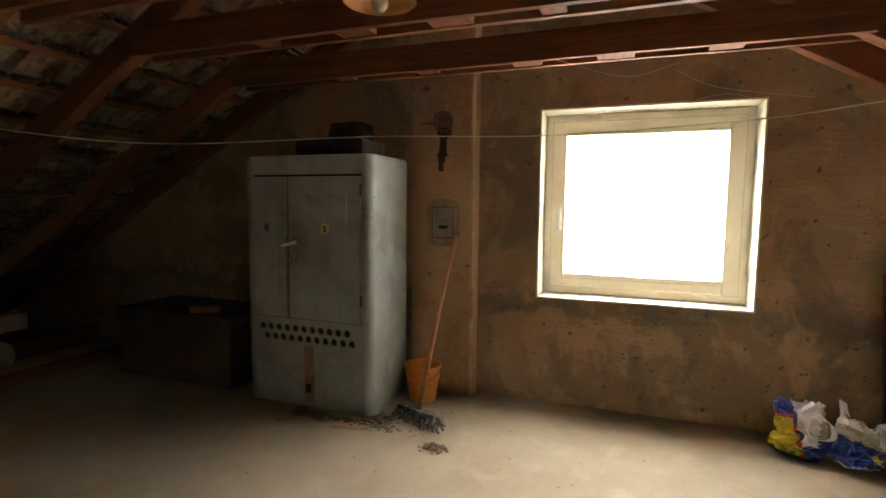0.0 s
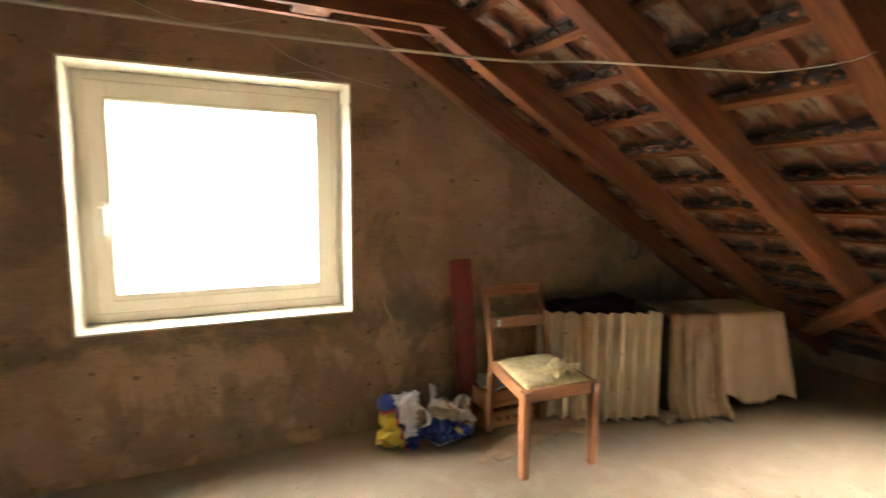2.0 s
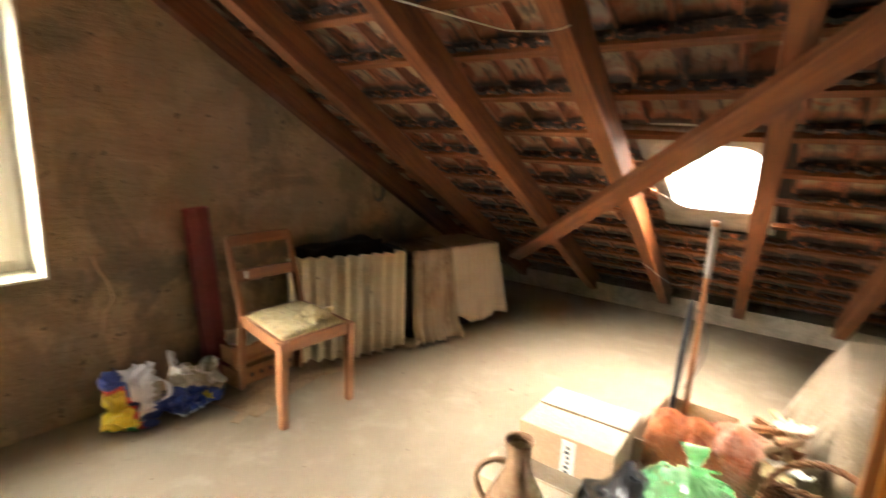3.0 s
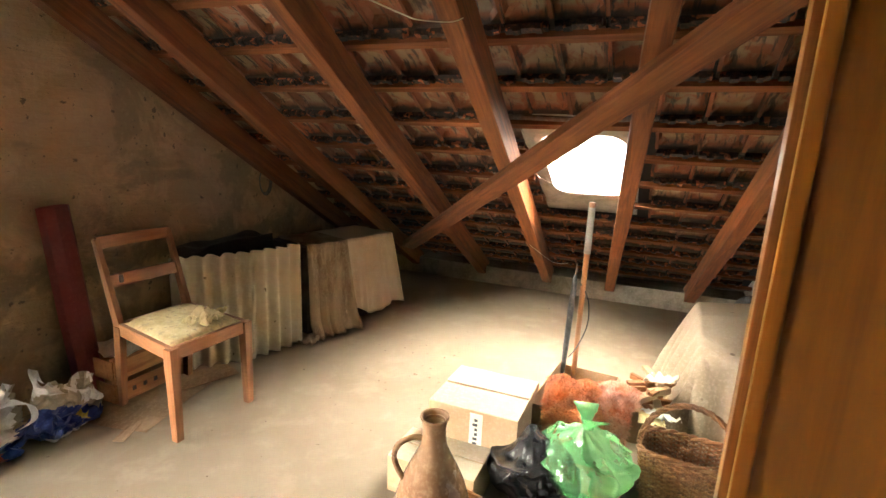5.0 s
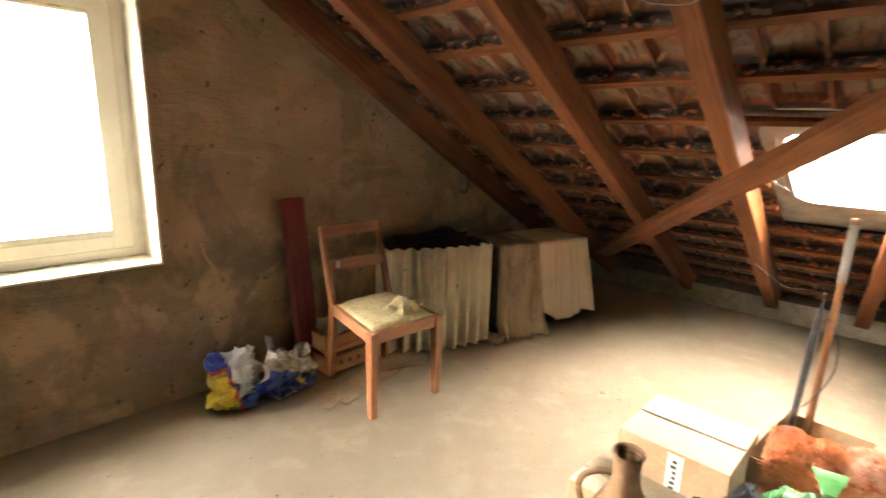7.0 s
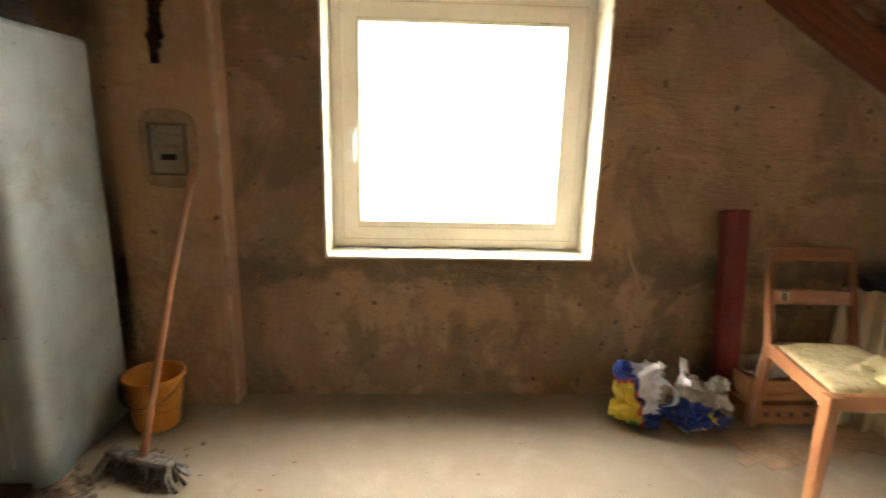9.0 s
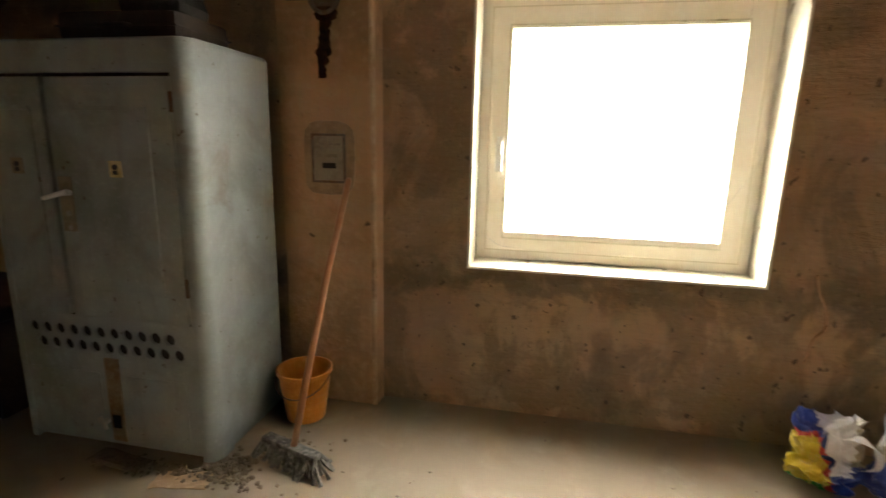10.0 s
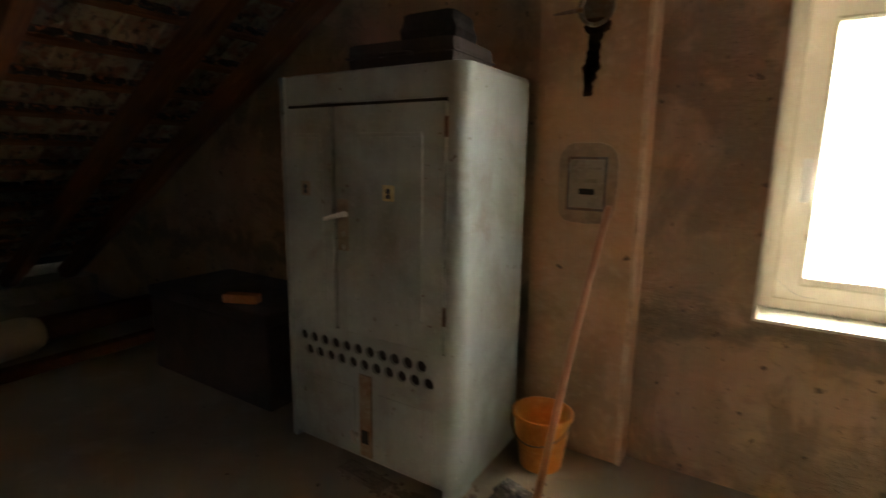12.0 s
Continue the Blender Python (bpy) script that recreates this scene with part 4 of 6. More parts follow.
bm = bmesh.new()
rounded_prism(bm, CX0, CX1, CY0 + 0.018, CY1, 0.035, CH, 0.062, 0.022)
box(bm, (CX0 + 0.03, CY0 + 0.05, 0.0), (CX1 - 0.03, CY1, 0.04))
part("body", bm, GREY_PAINT, cab, smooth=False)
for side, x in ((1, CX1), (-1, CX0)):
    bm = bmesh.new()
    prof = [(0.064, -0.006), (0.055, -0.006)] + [(0.055 - 0.055 * math.sin(radians(10 * k)), 0.049 - 0.055 * math.cos(radians(10 * k))) for k in range(1, 10)] + [(0.0, 0.11), (0.064, 0.11)]
    low, high = ([bm.verts.new((x - side * (a - 0.003), CY0 + b, z)) for a, b in prof] for z in (0.02, CH - 0.010))
    for k in range(len(prof)):
        bm.faces.new((low[k], low[(k + 1) % len(prof)], high[(k + 1) % len(prof)], high[k]))
    bm.faces.new(low), bm.faces.new(high)
    part("corner_post", bm, GREY_PAINT, cab, smooth=False)
part("top_rail", boxed((CX0 + 0.03, CY0, 1.535), (CX1 - 0.062, CY0 + 0.022, CH - 0.012), 0.004), GREY_PAINT, cab)
part("door_gap", boxed((CX0 + 0.026, CY0 + 0.0125, 0.598), (CX1 - 0.063, CY0 + 0.0176, 1.540)), GAP_BLACK, cab)
for x0, x1, kind in ((CX0 + 0.066, -1.931, 0), (-1.911, CX1 - 0.071, 1)):
    d = part("door", boxed((x0, CY0 - 0.008, 0.606), (x1, CY0 + 0.012, 1.521), 0.004), GREY_PAINT, cab)
    w = x1 - x0
    px0, px1 = (x0 + 0.06, x1 - 0.05) if kind == 0 else (x0 + 0.13, x1 - 0.09)
    part("panel", boxed((px0, CY0 - 0.016, 0.72), (px1, CY0 - 0.006, 1.41), 0.005), GREY_PAINT, d)
    part("panel_ridge", boxed((px0, CY0 - 0.024, 1.402), (px1, CY0 - 0.012, 1.418), 0.003), GREY_PAINT, d)
    lx = (x0 + x1) / 2 + (0.02 if kind else -0.01)
    part("label", boxed((lx - 0.026, CY0 - 0.0190, 1.165), (lx + 0.026, CY0 - 0.015, 1.225), 0.001), RAG_YELLOW if kind else COVER_GREY, d, "small yellowed enamel number plate")
    bm = bmesh.new()
    lathe(bm, [(0.011, 0), (0.011, 0.004)], 12, pose(lx, CY0 - 0.0180, 1.202, 90, 0, 0), True, True)
    box(bm, (lx - 0.010, CY0 - 0.0220, 1.175), (lx + 0.010, CY0 - 0.0180, 1.190))
    part("plate_mark", bm, INK, d)
    if kind:
        bm = bmesh.new()
        box(bm, (x0 + 0.012, CY0 - 0.012, 0.95), (x0 + 0.07, CY0 - 0.005, 1.16), bevel=0.002)
        part("lock_plate", bm, COVER_GREY, d)
        bm = bmesh.new()
        tube(bm, [(x0 + 0.06, CY0 - 0.008, 1.10), (x0 + 0.06, CY0 - 0.034, 1.10)], 0.010, 10)
        tube(bm, [(x0 + 0.075, CY0 - 0.036, 1.106), (x0 + 0.03, CY0 - 0.042, 1.094), (x0 - 0.028, CY0 - 0.046, 1.078)], 0.011, 10, 0.008)
        part("handle", bm, PAPER, d, "pale turned lever handle")
        for zz in (1.02, 0.965):
            bm = bmesh.new()
            lathe(bm, [(0.011, 0), (0.011, 0.005), (0.004, 0.006)], 12, pose(x0 + 0.045, CY0 - 0.009, zz, 90, 0, 0), True, True)
            part("keyhole", bm, ZINC, d)
        for zz in (0.72, 1.40):
            bm = bmesh.new()
            lathe(bm, [(0.009, 0), (0.009, 0.07)], 10, pose(x1 + 0.006, CY0 - 0.004, zz), True, True)
            part("hinge", bm, IRON, d)
# lower front with two staggered rows of round holes
bm = bmesh.new()
CW, CHH, HR = 0.0645, 0.064, 0.0245
yf = CY0 - 0.002
xs0, xe = CX0 + 0.03, CX1 - 0.062


def hole_cell(cx, cz, w, h):
    n = 16
    inner_v = [bm.verts.new((cx + HR * math.cos(2 * math.pi * k / n), yf, cz + HR * math.sin(2 * math.pi * k / n))) for k in range(n)]
    inner_b = [bm.verts.new((v.co.x, yf + 0.014, v.co.z)) for v in inner_v]
    out = []
    for k in range(n):
        c, s = math.cos(2 * math.pi * k / n), math.sin(2 * math.pi * k / n)
        q = max(abs(c), abs(s))
        out.append(bm.verts.new((cx + c / q * w / 2, yf, cz + s / q * h / 2)))
    for k in range(n):
        bm.faces.new((inner_v[k], out[k], out[(k + 1) % n], inner_v[(k + 1) % n]))
        bm.faces.new((inner_v[k], inner_v[(k + 1) % n], inner_b[(k + 1) % n], inner_b[k]))


def quad(x0, x1, z0, z1):
    vs = [bm.verts.new(p) for p in ((x0, yf, z0), (x1, yf, z0), (x1, yf, z1), (x0, yf, z1))]
    bm.faces.new(vs)


n_h = 11
for row, (zc, off) in enumerate(((0.535, 0.0), (0.471, 0.034))):
    sx = xs0 + 0.06 + off
    for k in range(n_h):
        hole_cell(sx + CW * (k + 0.5), zc, CW, CHH)
    quad(xs0, sx, zc - CHH / 2, zc + CHH / 2)
    quad(sx + CW * n_h, xe, zc - CHH / 2, zc + CHH / 2)
quad(xs0, xe, 0.567, 0.60)
quad(xs0, xe, 0.05, 0.439)
bmesh.ops.remove_doubles(bm, verts=bm.verts, dist=1e-5)
part("vent_panel", bm, GREY_PAINT, cab, "grey panel with two rows of vent holes")
part("cavity", boxed((xs0 + 0.01, CY0 + 0.012, 0.40), (xe - 0.01, CY0 + 0.0175, 0.59)), GAP_BLACK, cab)
part("rust_strip", boxed((-1.80, CY0 - 0.010, 0.06), (-1.735, CY0 - 0.0025, 0.43), 0.002), surface("rust_streaked_strip", (0.25, 0.19, 0.12), (0.20, 0.10, 0.04), (0.34, 0.31, 0.25), 9, 50, 0.7, 0.3), cab, "rust-streaked centre strip")
for x0, x1 in ((xs0 + 0.05, -1.83), (-1.70, xe - 0.05)):
    part("lower_panel", boxed((x0, CY0 - 0.006, 0.10), (x1, CY0 - 0.0025, 0.36), 0.002), GREY_PAINT, cab)
bm = bmesh.new()
tube(bm, [(-1.815, CY0 - 0.01, 0.15), (-1.815, CY0 - 0.03, 0.15)], 0.012, 10)
tube(bm, [(-1.83, CY0 - 0.032, 0.175), (-1.80, CY0 - 0.036, 0.125)], 0.010, 10, 0.007)
part("lower_handle", bm, ZINC, cab, "small pale turn handle")
part("keyhole_plate", boxed((-1.79, CY0 - 0.012, 0.12), (-1.75, CY0 - 0.008, 0.18), 0.001), GAP_BLACK, cab)

# cases on the cabinet
sc = thing("suitcase", pose(-1.70, 2.93, CH, 0, 0, 3), "dark brown fibre suitcase lying on the cabinet", "suitcase")
part("shell", boxed((-0.25, -0.18, 0.002), (0.25, 0.18, 0.115), 0.045), SUITCASE, sc)
part("rim", boxed((-0.253, -0.183, 0.053), (0.253, 0.183, 0.060), 0.003), SUITCASE, sc)
bm = bmesh.new()
tube(bm, [(-0.07, -0.182, 0.055), (-0.06, -0.204, 0.055), (0.06, -0.204, 0.055), (0.07, -0.182, 0.055)], 0.008, 8)
part("carry_handle", bm, SUITCASE, sc)
bm = bmesh.new()
vs = box(bm, (-0.13, -0.11, 0), (0.13, 0.11, 0.11), bevel=0.04)
for v in bm.verts:
    if v.co.z > 0.05:
        v.co.x *= 0.88
        v.co.z += 0.03 * (v.co.x + 0.05)
single("hat_box", bm, BLACK_CLOTH, "small dark leather bag on the suitcase", "bag", pose(-1.62, 2.94, CH + 0.116, 0, 0, 6))

# ---- bucket and broom ----
bk = thing("bucket", pose(-1.158, 3.092, 0), "orange plastic bucket beside the cabinet", "bucket")
bm = bmesh.new()
lathe(bm, [(0.088, 0.0), (0.092, 0.006), (0.104, 0.10), (0.107, 0.105), (0.108, 0.135), (0.112, 0.14), (0.122, 0.232), (0.132, 0.235), (0.132, 0.250), (0.124, 0.252), (0.118, 0.235), (0.099, 0.09), (0.086, 0.012), (0.0, 0.012)], 36)
part("pail", bm, ORANGE, bk, smooth=False)
bm = bmesh.new()
tube(bm, [(0.132 * math.cos(a), 0.134 * math.sin(a) - 0.003, 0.235 - 0.085 * math.sin(-a)) for a in [radians(-180 + 12 * k) for k in range(16)]], 0.003, 6)
part("bail", bm, IRON, bk, "thin wire bail hanging down")
br = thing("broom", pose(0, 0, 0), "long-handled broom with dusty grey bristles leaning on the chimney", "broom")
hm = Matrix.Translation((-1.05, 2.742, 0.0)) @ Matrix.Rotation(radians(-18), 4, "Z")
bm = bmesh.new()
box(bm, (-0.15, -0.026, 0.05), (0.15, 0.026, 0.08), hm, 0.01)
part("head", bm, BRISTLE, br)
random.seed(7)
bm = bmesh.new()
for i in range(26):
    for j in range(5):
        x, y = -0.145 + 0.29 * i / 25 + random.gauss(0, 0.004), -0.024 + 0.012 * j
        l = hm @ Vector((x + random.gauss(0, 0.02) + 0.2 * x, y * 2.6 + random.gauss(0, 0.014), 0.0))
        t = hm @ Vector((x, y, 0.06))
        tube(bm, [t, (t + l) / 2 + Vector((random.gauss(0, 0.006), random.gauss(0, 0.006), 0)), l], 0.006, 4, 0.010)
part("bristles", bm, BRISTLE, br, "matted grey bristles")
a, b = Vector((-1.035, 2.738, 0.075)), Vector((-0.980, 3.256, 1.142))
mh = Matrix.Translation(a) @ (b - a).to_track_quat("Z", "Y").to_matrix().to_4x4()
bm = bmesh.new()
ln = (b - a).length
lathe(bm, [(0.0145, 0.0), (0.0155, 0.2), (0.0150, ln * 0.6), (0.0145, ln - 0.012), (0.007, ln)], 14, None, True, True)
for v in bm.verts:
    v.co.x += 0.012 * math.sin(v.co.z * 2.6)
hd = part("handle", bm, POLE_WOOD, br, "worn wooden broomstick", True)
hd.matrix_world = mh


def dirt_pile(name, c, spread, count, label, mats, size=(0.004, 0.014)):
    """Loose crumbs lying on the floor."""
    random.seed(int(abs(c[0] * 1000)) + count)
    bm = bmesh.new()
    for i in range(count):
        r, a = abs(random.gauss(0, 0.5)), random.uniform(0, 6.28)
        s = random.uniform(*size)
        r_ = bmesh.ops.create_icosphere(bm, subdivisions=1, radius=s)
        x, y = c[0] + r * math.cos(a) * spread[0], c[1] + r * math.sin(a) * spread[1]
        h = max(0.0, spread[2] * (1 - r))
        for v in r_["verts"]:
            v.co = Vector((v.co.x * random.uniform(0.7, 1.6) + x, v.co.y * random.uniform(0.7, 1.6) + y, max(0.001, v.co.z * 0.6 + s * 0.4 + h * random.random())))
    return single(name, bm, mats, label, "debris", kind="stuff")


dirt_pile("swept_dirt", (-0.82, 2.43), (0.075, 0.05, 0.03), 150, "little heap of swept brown dirt on the floor", DIRT)
dirt_pile("floor_crumbs", (-1.45, 2.57), (0.42, 0.06, 0.012), 260, "plaster crumbs and leaves along the cabinet foot", DIRT, (0.003, 0.011))
dirt_pile("floor_crumbs", (-1.27, 2.64), (0.13, 0.10, 0.03), 240, "matted brown dirt at the cabinet's foot", DIRT, (0.004, 0.015))
dirt_pile("floor_crumbs", (-1.10, 2.83), (0.2, 0.12, 0.008), 70, "dry crumbs around the broom head", DIRT, (0.003, 0.009))
dirt_pile("floor_crumbs", (0.1, 2.2), (1.5, 0.55, 0.0), 46, "scattered specks of dirt on the floor", DIRT, (0.002, 0.006))
dirt_pile("floor_crumbs", (2.6, 1.9), (1.3, 0.8, 0.0), 44, "scattered specks of dirt on the floor", DIRT, (0.002, 0.006))


def scrap(c, size, rz, mat, label, curl=0.01, seed=1):
    bm = bmesh.new()
    sheet(bm, 8, 6, lambda u, v: Vector(((u - 0.5) * size[0], (v - 0.5) * size[1] * (1 + 0.06 * noise.noise(Vector((u * 3, seed, 0)))), 0.004 + curl * abs(noise.noise(Vector((u * 2.2, v * 2.2, seed)))))), 0.003)
    return single("cardboard_scrap", bm, mat, label, "cardboard", pose(c[0], c[1], c[2] if len(c) > 2 else 0.0, 0, 0, rz), group="flattened cardboard")


scrap((-1.40, 2.53, 0.0), (0.22, 0.10), 12, CARDBOARD, "torn brown cardboard scrap by the cabinet foot", 0.02, 3)
scrap((-1.74, 2.58, 0.0), (0.26, 0.09), -6, DIRT, "torn brown cardboard scrap by the cabinet foot", 0.02, 8)

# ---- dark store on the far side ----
# Plain box added for barely visible clutter, kept near-black to sink into the shade.
st = thing("clutter_box", pose(-3.05, 3.0, 0), "near-black box in deep shade by the gable, in place of clutter", "trunk")
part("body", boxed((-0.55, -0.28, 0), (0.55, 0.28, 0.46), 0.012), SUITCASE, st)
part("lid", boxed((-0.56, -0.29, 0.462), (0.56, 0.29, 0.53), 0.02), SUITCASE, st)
bm = boxed((-0.1, -0.035, 0.0), (0.1, 0.035, 0.05), 0.012)
single("brick", bm, surface("orange_brick", (0.5, 0.19, 0.06), (0.36, 0.12, 0.04), (0.6, 0.3, 0.13), 8, 50, 0.9, 0.3), "orange-red clay brick on the dark box", "brick", pose(-2.80, 2.80, 0.531, 0, 0, 24))
bm = bmesh.new()
lathe(bm, [(0.0, -0.42), (0.10, -0.42), (0.125, -0.35), (0.13, 0.0), (0.125, 0.33), (0.09, 0.42), (0.0, 0.42)], 24, pose(0, 0, 0.13, 90, 0, 0), False)
single("bolster_roll", bm, SHEET_CLOTH, "rolled grey blanket lying near the eaves", "roll", pose(-4.42, 2.0, 0.0, 0, 0, 8), smooth=True)

# ---- chair ----
ch = thing("chair", pose(0, 0, 0), "varnished brown wooden chair with a worn floral seat", "chair")
FL, FR, BL, BR = Vector((1.512, 2.552, 0)), Vector((1.918, 2.528, 0)), Vector((1.60, 3.045, 0)), Vector((1.975, 3.03, 0))


def bar(bm, a, b, wa, wb, up=(0, 0, 1), bevel=0.004):
    """A rectangular bar from a to b; wa, wb: (width, depth) at either end."""
    a, b = Vector(a), Vector(b)
    d = (b - a).normalized()
    x = Vector((1, 0, 0)) if abs(d.x) < 0.9 else Vector((0, 1, 0))
    y = d.cross(x).normalized()
    x = y.cross(d).normalized()
    r = []
    for p, w in ((a, wa), (b, wb)):
        r.append([bm.verts.new(p + x * (sx * w[0] / 2) + y * (sy * w[1] / 2)) for sx, sy in ((-1, -1), (1, -1), (1, 1), (-1, 1))])
    fs = [bm.faces.new(r[0][::-1]), bm.faces.new(r[1])]
    for k in range(4):
        fs.append(bm.faces.new((r[0][k], r[0][(k + 1) % 4], r[1][(k + 1) % 4], r[1][k])))
    bmesh.ops.bevel(bm, geom=list({e for f in fs for e in f.edges}), offset=bevel, segments=2, profile=0.7, affect="EDGES")


for p in (FL, FR):
    bm = bmesh.new()
    bar(bm, p, p + Vector((0, 0, 0.445)), (0.036, 0.036), (0.048, 0.048))
    part("leg", bm, CHAIR_WOOD, ch)
tops = []
for p in (BL, BR):
    s = Vector((0.004, -0.03, 0.43))
    top = Vector((0.0, 0.075, 0.85))
    bm = bmesh.new()
    bar(bm, p, p + s, (0.032, 0.036), (0.036, 0.046))
    part("leg", bm, CHAIR_WOOD, ch)
    bm = bmesh.new()
    bar(bm, p + s - Vector((0, 0, 0.004)), p + top, (0.030, 0.044), (0.025, 0.024))
    part("back_post", bm, CHAIR_WOOD, ch)
    tops.append(p + top)


def on_posts(t, z):
    s = Vector((0.004, -0.03, 0.43))
    top = Vector((0.0, 0.075, 0.85))
    k = (z - 0.43) / 0.42
    return (BL if t == 0 else BR) + s + (top - s) * k


def curved_rail(name, z0, z1, thick, bow):
    bm = bmesh.new()
    n = 10
    a0, b0, a1, b1 = on_posts(0, z0), on_posts(1, z0), on_posts(0, z1), on_posts(1, z1)
    rows = []
    for i in range(n + 1):
        t = i / n
        off = Vector((0, bow * 4 * t * (1 - t), 0))
        lo_, hi_ = a0.lerp(b0, t) + off, a1.lerp(b1, t) + off
        rows.append([bm.verts.new(q) for q in (lo_ + Vector((0, -thick / 2, 0)), hi_ + Vector((0, -thick / 2, 0)), hi_ + Vector((0, thick / 2, 0)), lo_ + Vector((0, thick / 2, 0)))])
    for a, b in zip(rows, rows[1:]):
        for k in range(4):
            bm.faces.new((a[k], a[(k + 1) % 4], b[(k + 1) % 4], b[k]))
    bm.faces.new(rows[0][::-1]), bm.faces.new(rows[-1])
    return part(name, bm, CHAIR_WOOD_X, ch)


curved_rail("top_rail", 0.805, 0.862, 0.022, 0.012)
mr = curved_rail("back_rail", 0.615, 0.675, 0.018, 0.012)
lp = on_posts(0, 0.645)
part("torn_label", boxed((lp.x + 0.055, lp.y - 0.006, 0.630), (lp.x + 0.075, lp.y - 0.0105, 0.668), 0.001), PAPER, mr, "torn white paper label")
for p, q in ((FL, FR), (FL, BL), (FR, BR), (BL, BR)):
    bm = bmesh.new()
    z = 0.417
    a, b = p + Vector((0, 0, z)), q + Vector((0, 0, z))
    if q in (BL, BR):
        b += Vector((0.004, -0.03, 0))
    if p in (BL, BR):
        a += Vector((0.004, -0.03, 0))
    bar(bm, a, b, (0.022, 0.062) if abs((b - a).y) > abs((b - a).x) else (0.022, 0.062), (0.022, 0.062))
    part("seat_rail", bm, CHAIR_WOOD_Y if abs((b - a).y) > abs((b - a).x) else CHAIR_WOOD_X, ch)
bm = bmesh.new()
c0, c1, c2, c3 = (FL + Vector((0.012, 0.012, 0)), FR + Vector((-0.012, 0.012, 0)), BR + Vector((-0.01, -0.055, 0)), BL + Vector((0.012, -0.055, 0)))


def pad_point(u, v):
    p = c0.lerp(c1, u).lerp(c3.lerp(c2, u), v)
    e = (1 - (2 * u - 1) ** 6) * (1 - (2 * v - 1) ** 6)
    return Vector((p.x, p.y, 0.447 + 0.028 * e ** 0.6 + 0.004 * noise.noise(Vector((u * 5, v * 5, 1)))))


sheet(bm, 16, 16, pad_point, 0.02)
part("seat_pad", bm, PAD, ch, "worn pale floral seat pad", True)
rc = bmesh.new()
sheet(rc, 22, 14, lambda u, v: Vector(((u - 0.5) * 0.19 + 0.03 * noise.noise(Vector((v * 4, u * 4, 9))), (v - 0.5) * 0.14 + 0.035 * noise.noise(Vector((u * 4, v * 4, 2))), max(0.003, 0.018 + 0.065 * abs(noise.noise(Vector((u * 5.5, v * 4.5, 4)))) - 0.06 * ((u - .5) ** 2 + (v - .5) ** 2)))), 0.002)
single("duster_cloth", rc, RAG_YELLOW, "crumpled pale yellow duster on the chair seat", "cloth", pose(1.795, 2.66, 0.472, 0, 0, 20), smooth=True)

# ---- crate and cardboard under the chair ----
cr = thing("fruit_crate", pose(1.60, 3.075, 0.012, 0, 0, 0), "slatted orange-brown wooden fruit crate behind the chair", "crate")
CWD, CDP, CHT = 0.40, 0.24, 0.235
for x in (0.0, CWD):
    for y in (0.0, CDP):
        part("corner_post", boxed((x - 0.016, y - 0.016, 0), (x + 0.016, y + 0.016, CHT), 0.003), CRATE_WOOD, cr)
for z in (0.005, 0.128):
    part("slat", boxed((-0.02, -0.026, z), (CWD + 0.02, -0.0165, z + 0.10), 0.002), CRATE_WOOD, cr)
    part("slat", boxed((-0.02, CDP + 0.0165, z), (CWD + 0.02, CDP + 0.026, z + 0.10), 0.002), CRATE_WOOD, cr)
    for x in (-0.026, CWD + 0.0165):
        part("slat", boxed((x, -0.016, z), (x + 0.0095, CDP + 0.016, z + 0.10), 0.002), CRATE_WOOD, cr)
part("bottom", boxed((-0.01, -0.01, 0.0), (CWD + 0.01, CDP + 0.01, 0.008)), CRATE_WOOD, cr)
for k, (x, w) in enumerate(((0.06, 0.03), (0.12, 0.03), (0.18, 0.03), (0.25, 0.05), (0.32, 0.025))):
    part("stencil_mark", boxed((x, -0.0275, 0.045), (x + w * 0.7, -0.0262, 0.068)), SUITCASE, cr)
bm = bmesh.new()
sheet(bm, 16, 10, lambda u, v: Vector((1.61 + 0.38 * u, 3.07 + 0.24 * v, 0.235 + 0.035 * noise.noise(Vector((u * 4, v * 4, 7))) + 0.02)), 0.006)
single("folded_newspapers", bm, PAPER, "grey crumpled newspapers filling the crate", "newspaper")
scrap((1.70, 2.96, 0.0), (0.52, 0.34), 14, WET_CARD, "flattened brown cardboard under the chair", 0.026, 1)
scrap((1.98, 2.98, 0.004), (0.40, 0.24), -22, WET_CARD, "flattened brown cardboard under the chair", 0.024, 2)
scrap((1.52, 2.83, 0.004), (0.30, 0.05), 24, WET_CARD, "torn brown cardboard strip on the floor", 0.012, 5)

# ---- red duct leaning on the wall ----
bm = bmesh.new()
W, D = 0.068, 0.045
ring = [(-W, -D * 0.5), (-W * 0.45, -D), (W * 0.5, -D), (W, -D * 0.35), (W, D * 0.6), (W * 0.4, D), (-W * 0.5, D), (-W, D * 0.5)]
rings = []
for k in range(13):
    z = 1.0 * k / 12
    s = 1.0 + 0.05 * math.sin(z * 3)
    rings.append([bm.verts.new((x * s + 0.004 * noise.noise(Vector((z * 3, x * 9, 1))), y * s, z)) for x, y in ring])
for a, b in zip(rings, rings[1:]):
    for k in range(8):
        bm.faces.new((a[k], a[(k + 1) % 8], b[(k + 1) % 8], b[k]))
bmesh.ops.solidify(bm, geom=bm.faces[:], thickness=0.006)
single("red_roll", bm, RED, "tall dull red plastic tube leaning on the wall", "tube", pose(1.578, 3.235, 0.004, -3.2, -2.4, 12))

# ---- crumpled carrier sacks by the wall ----


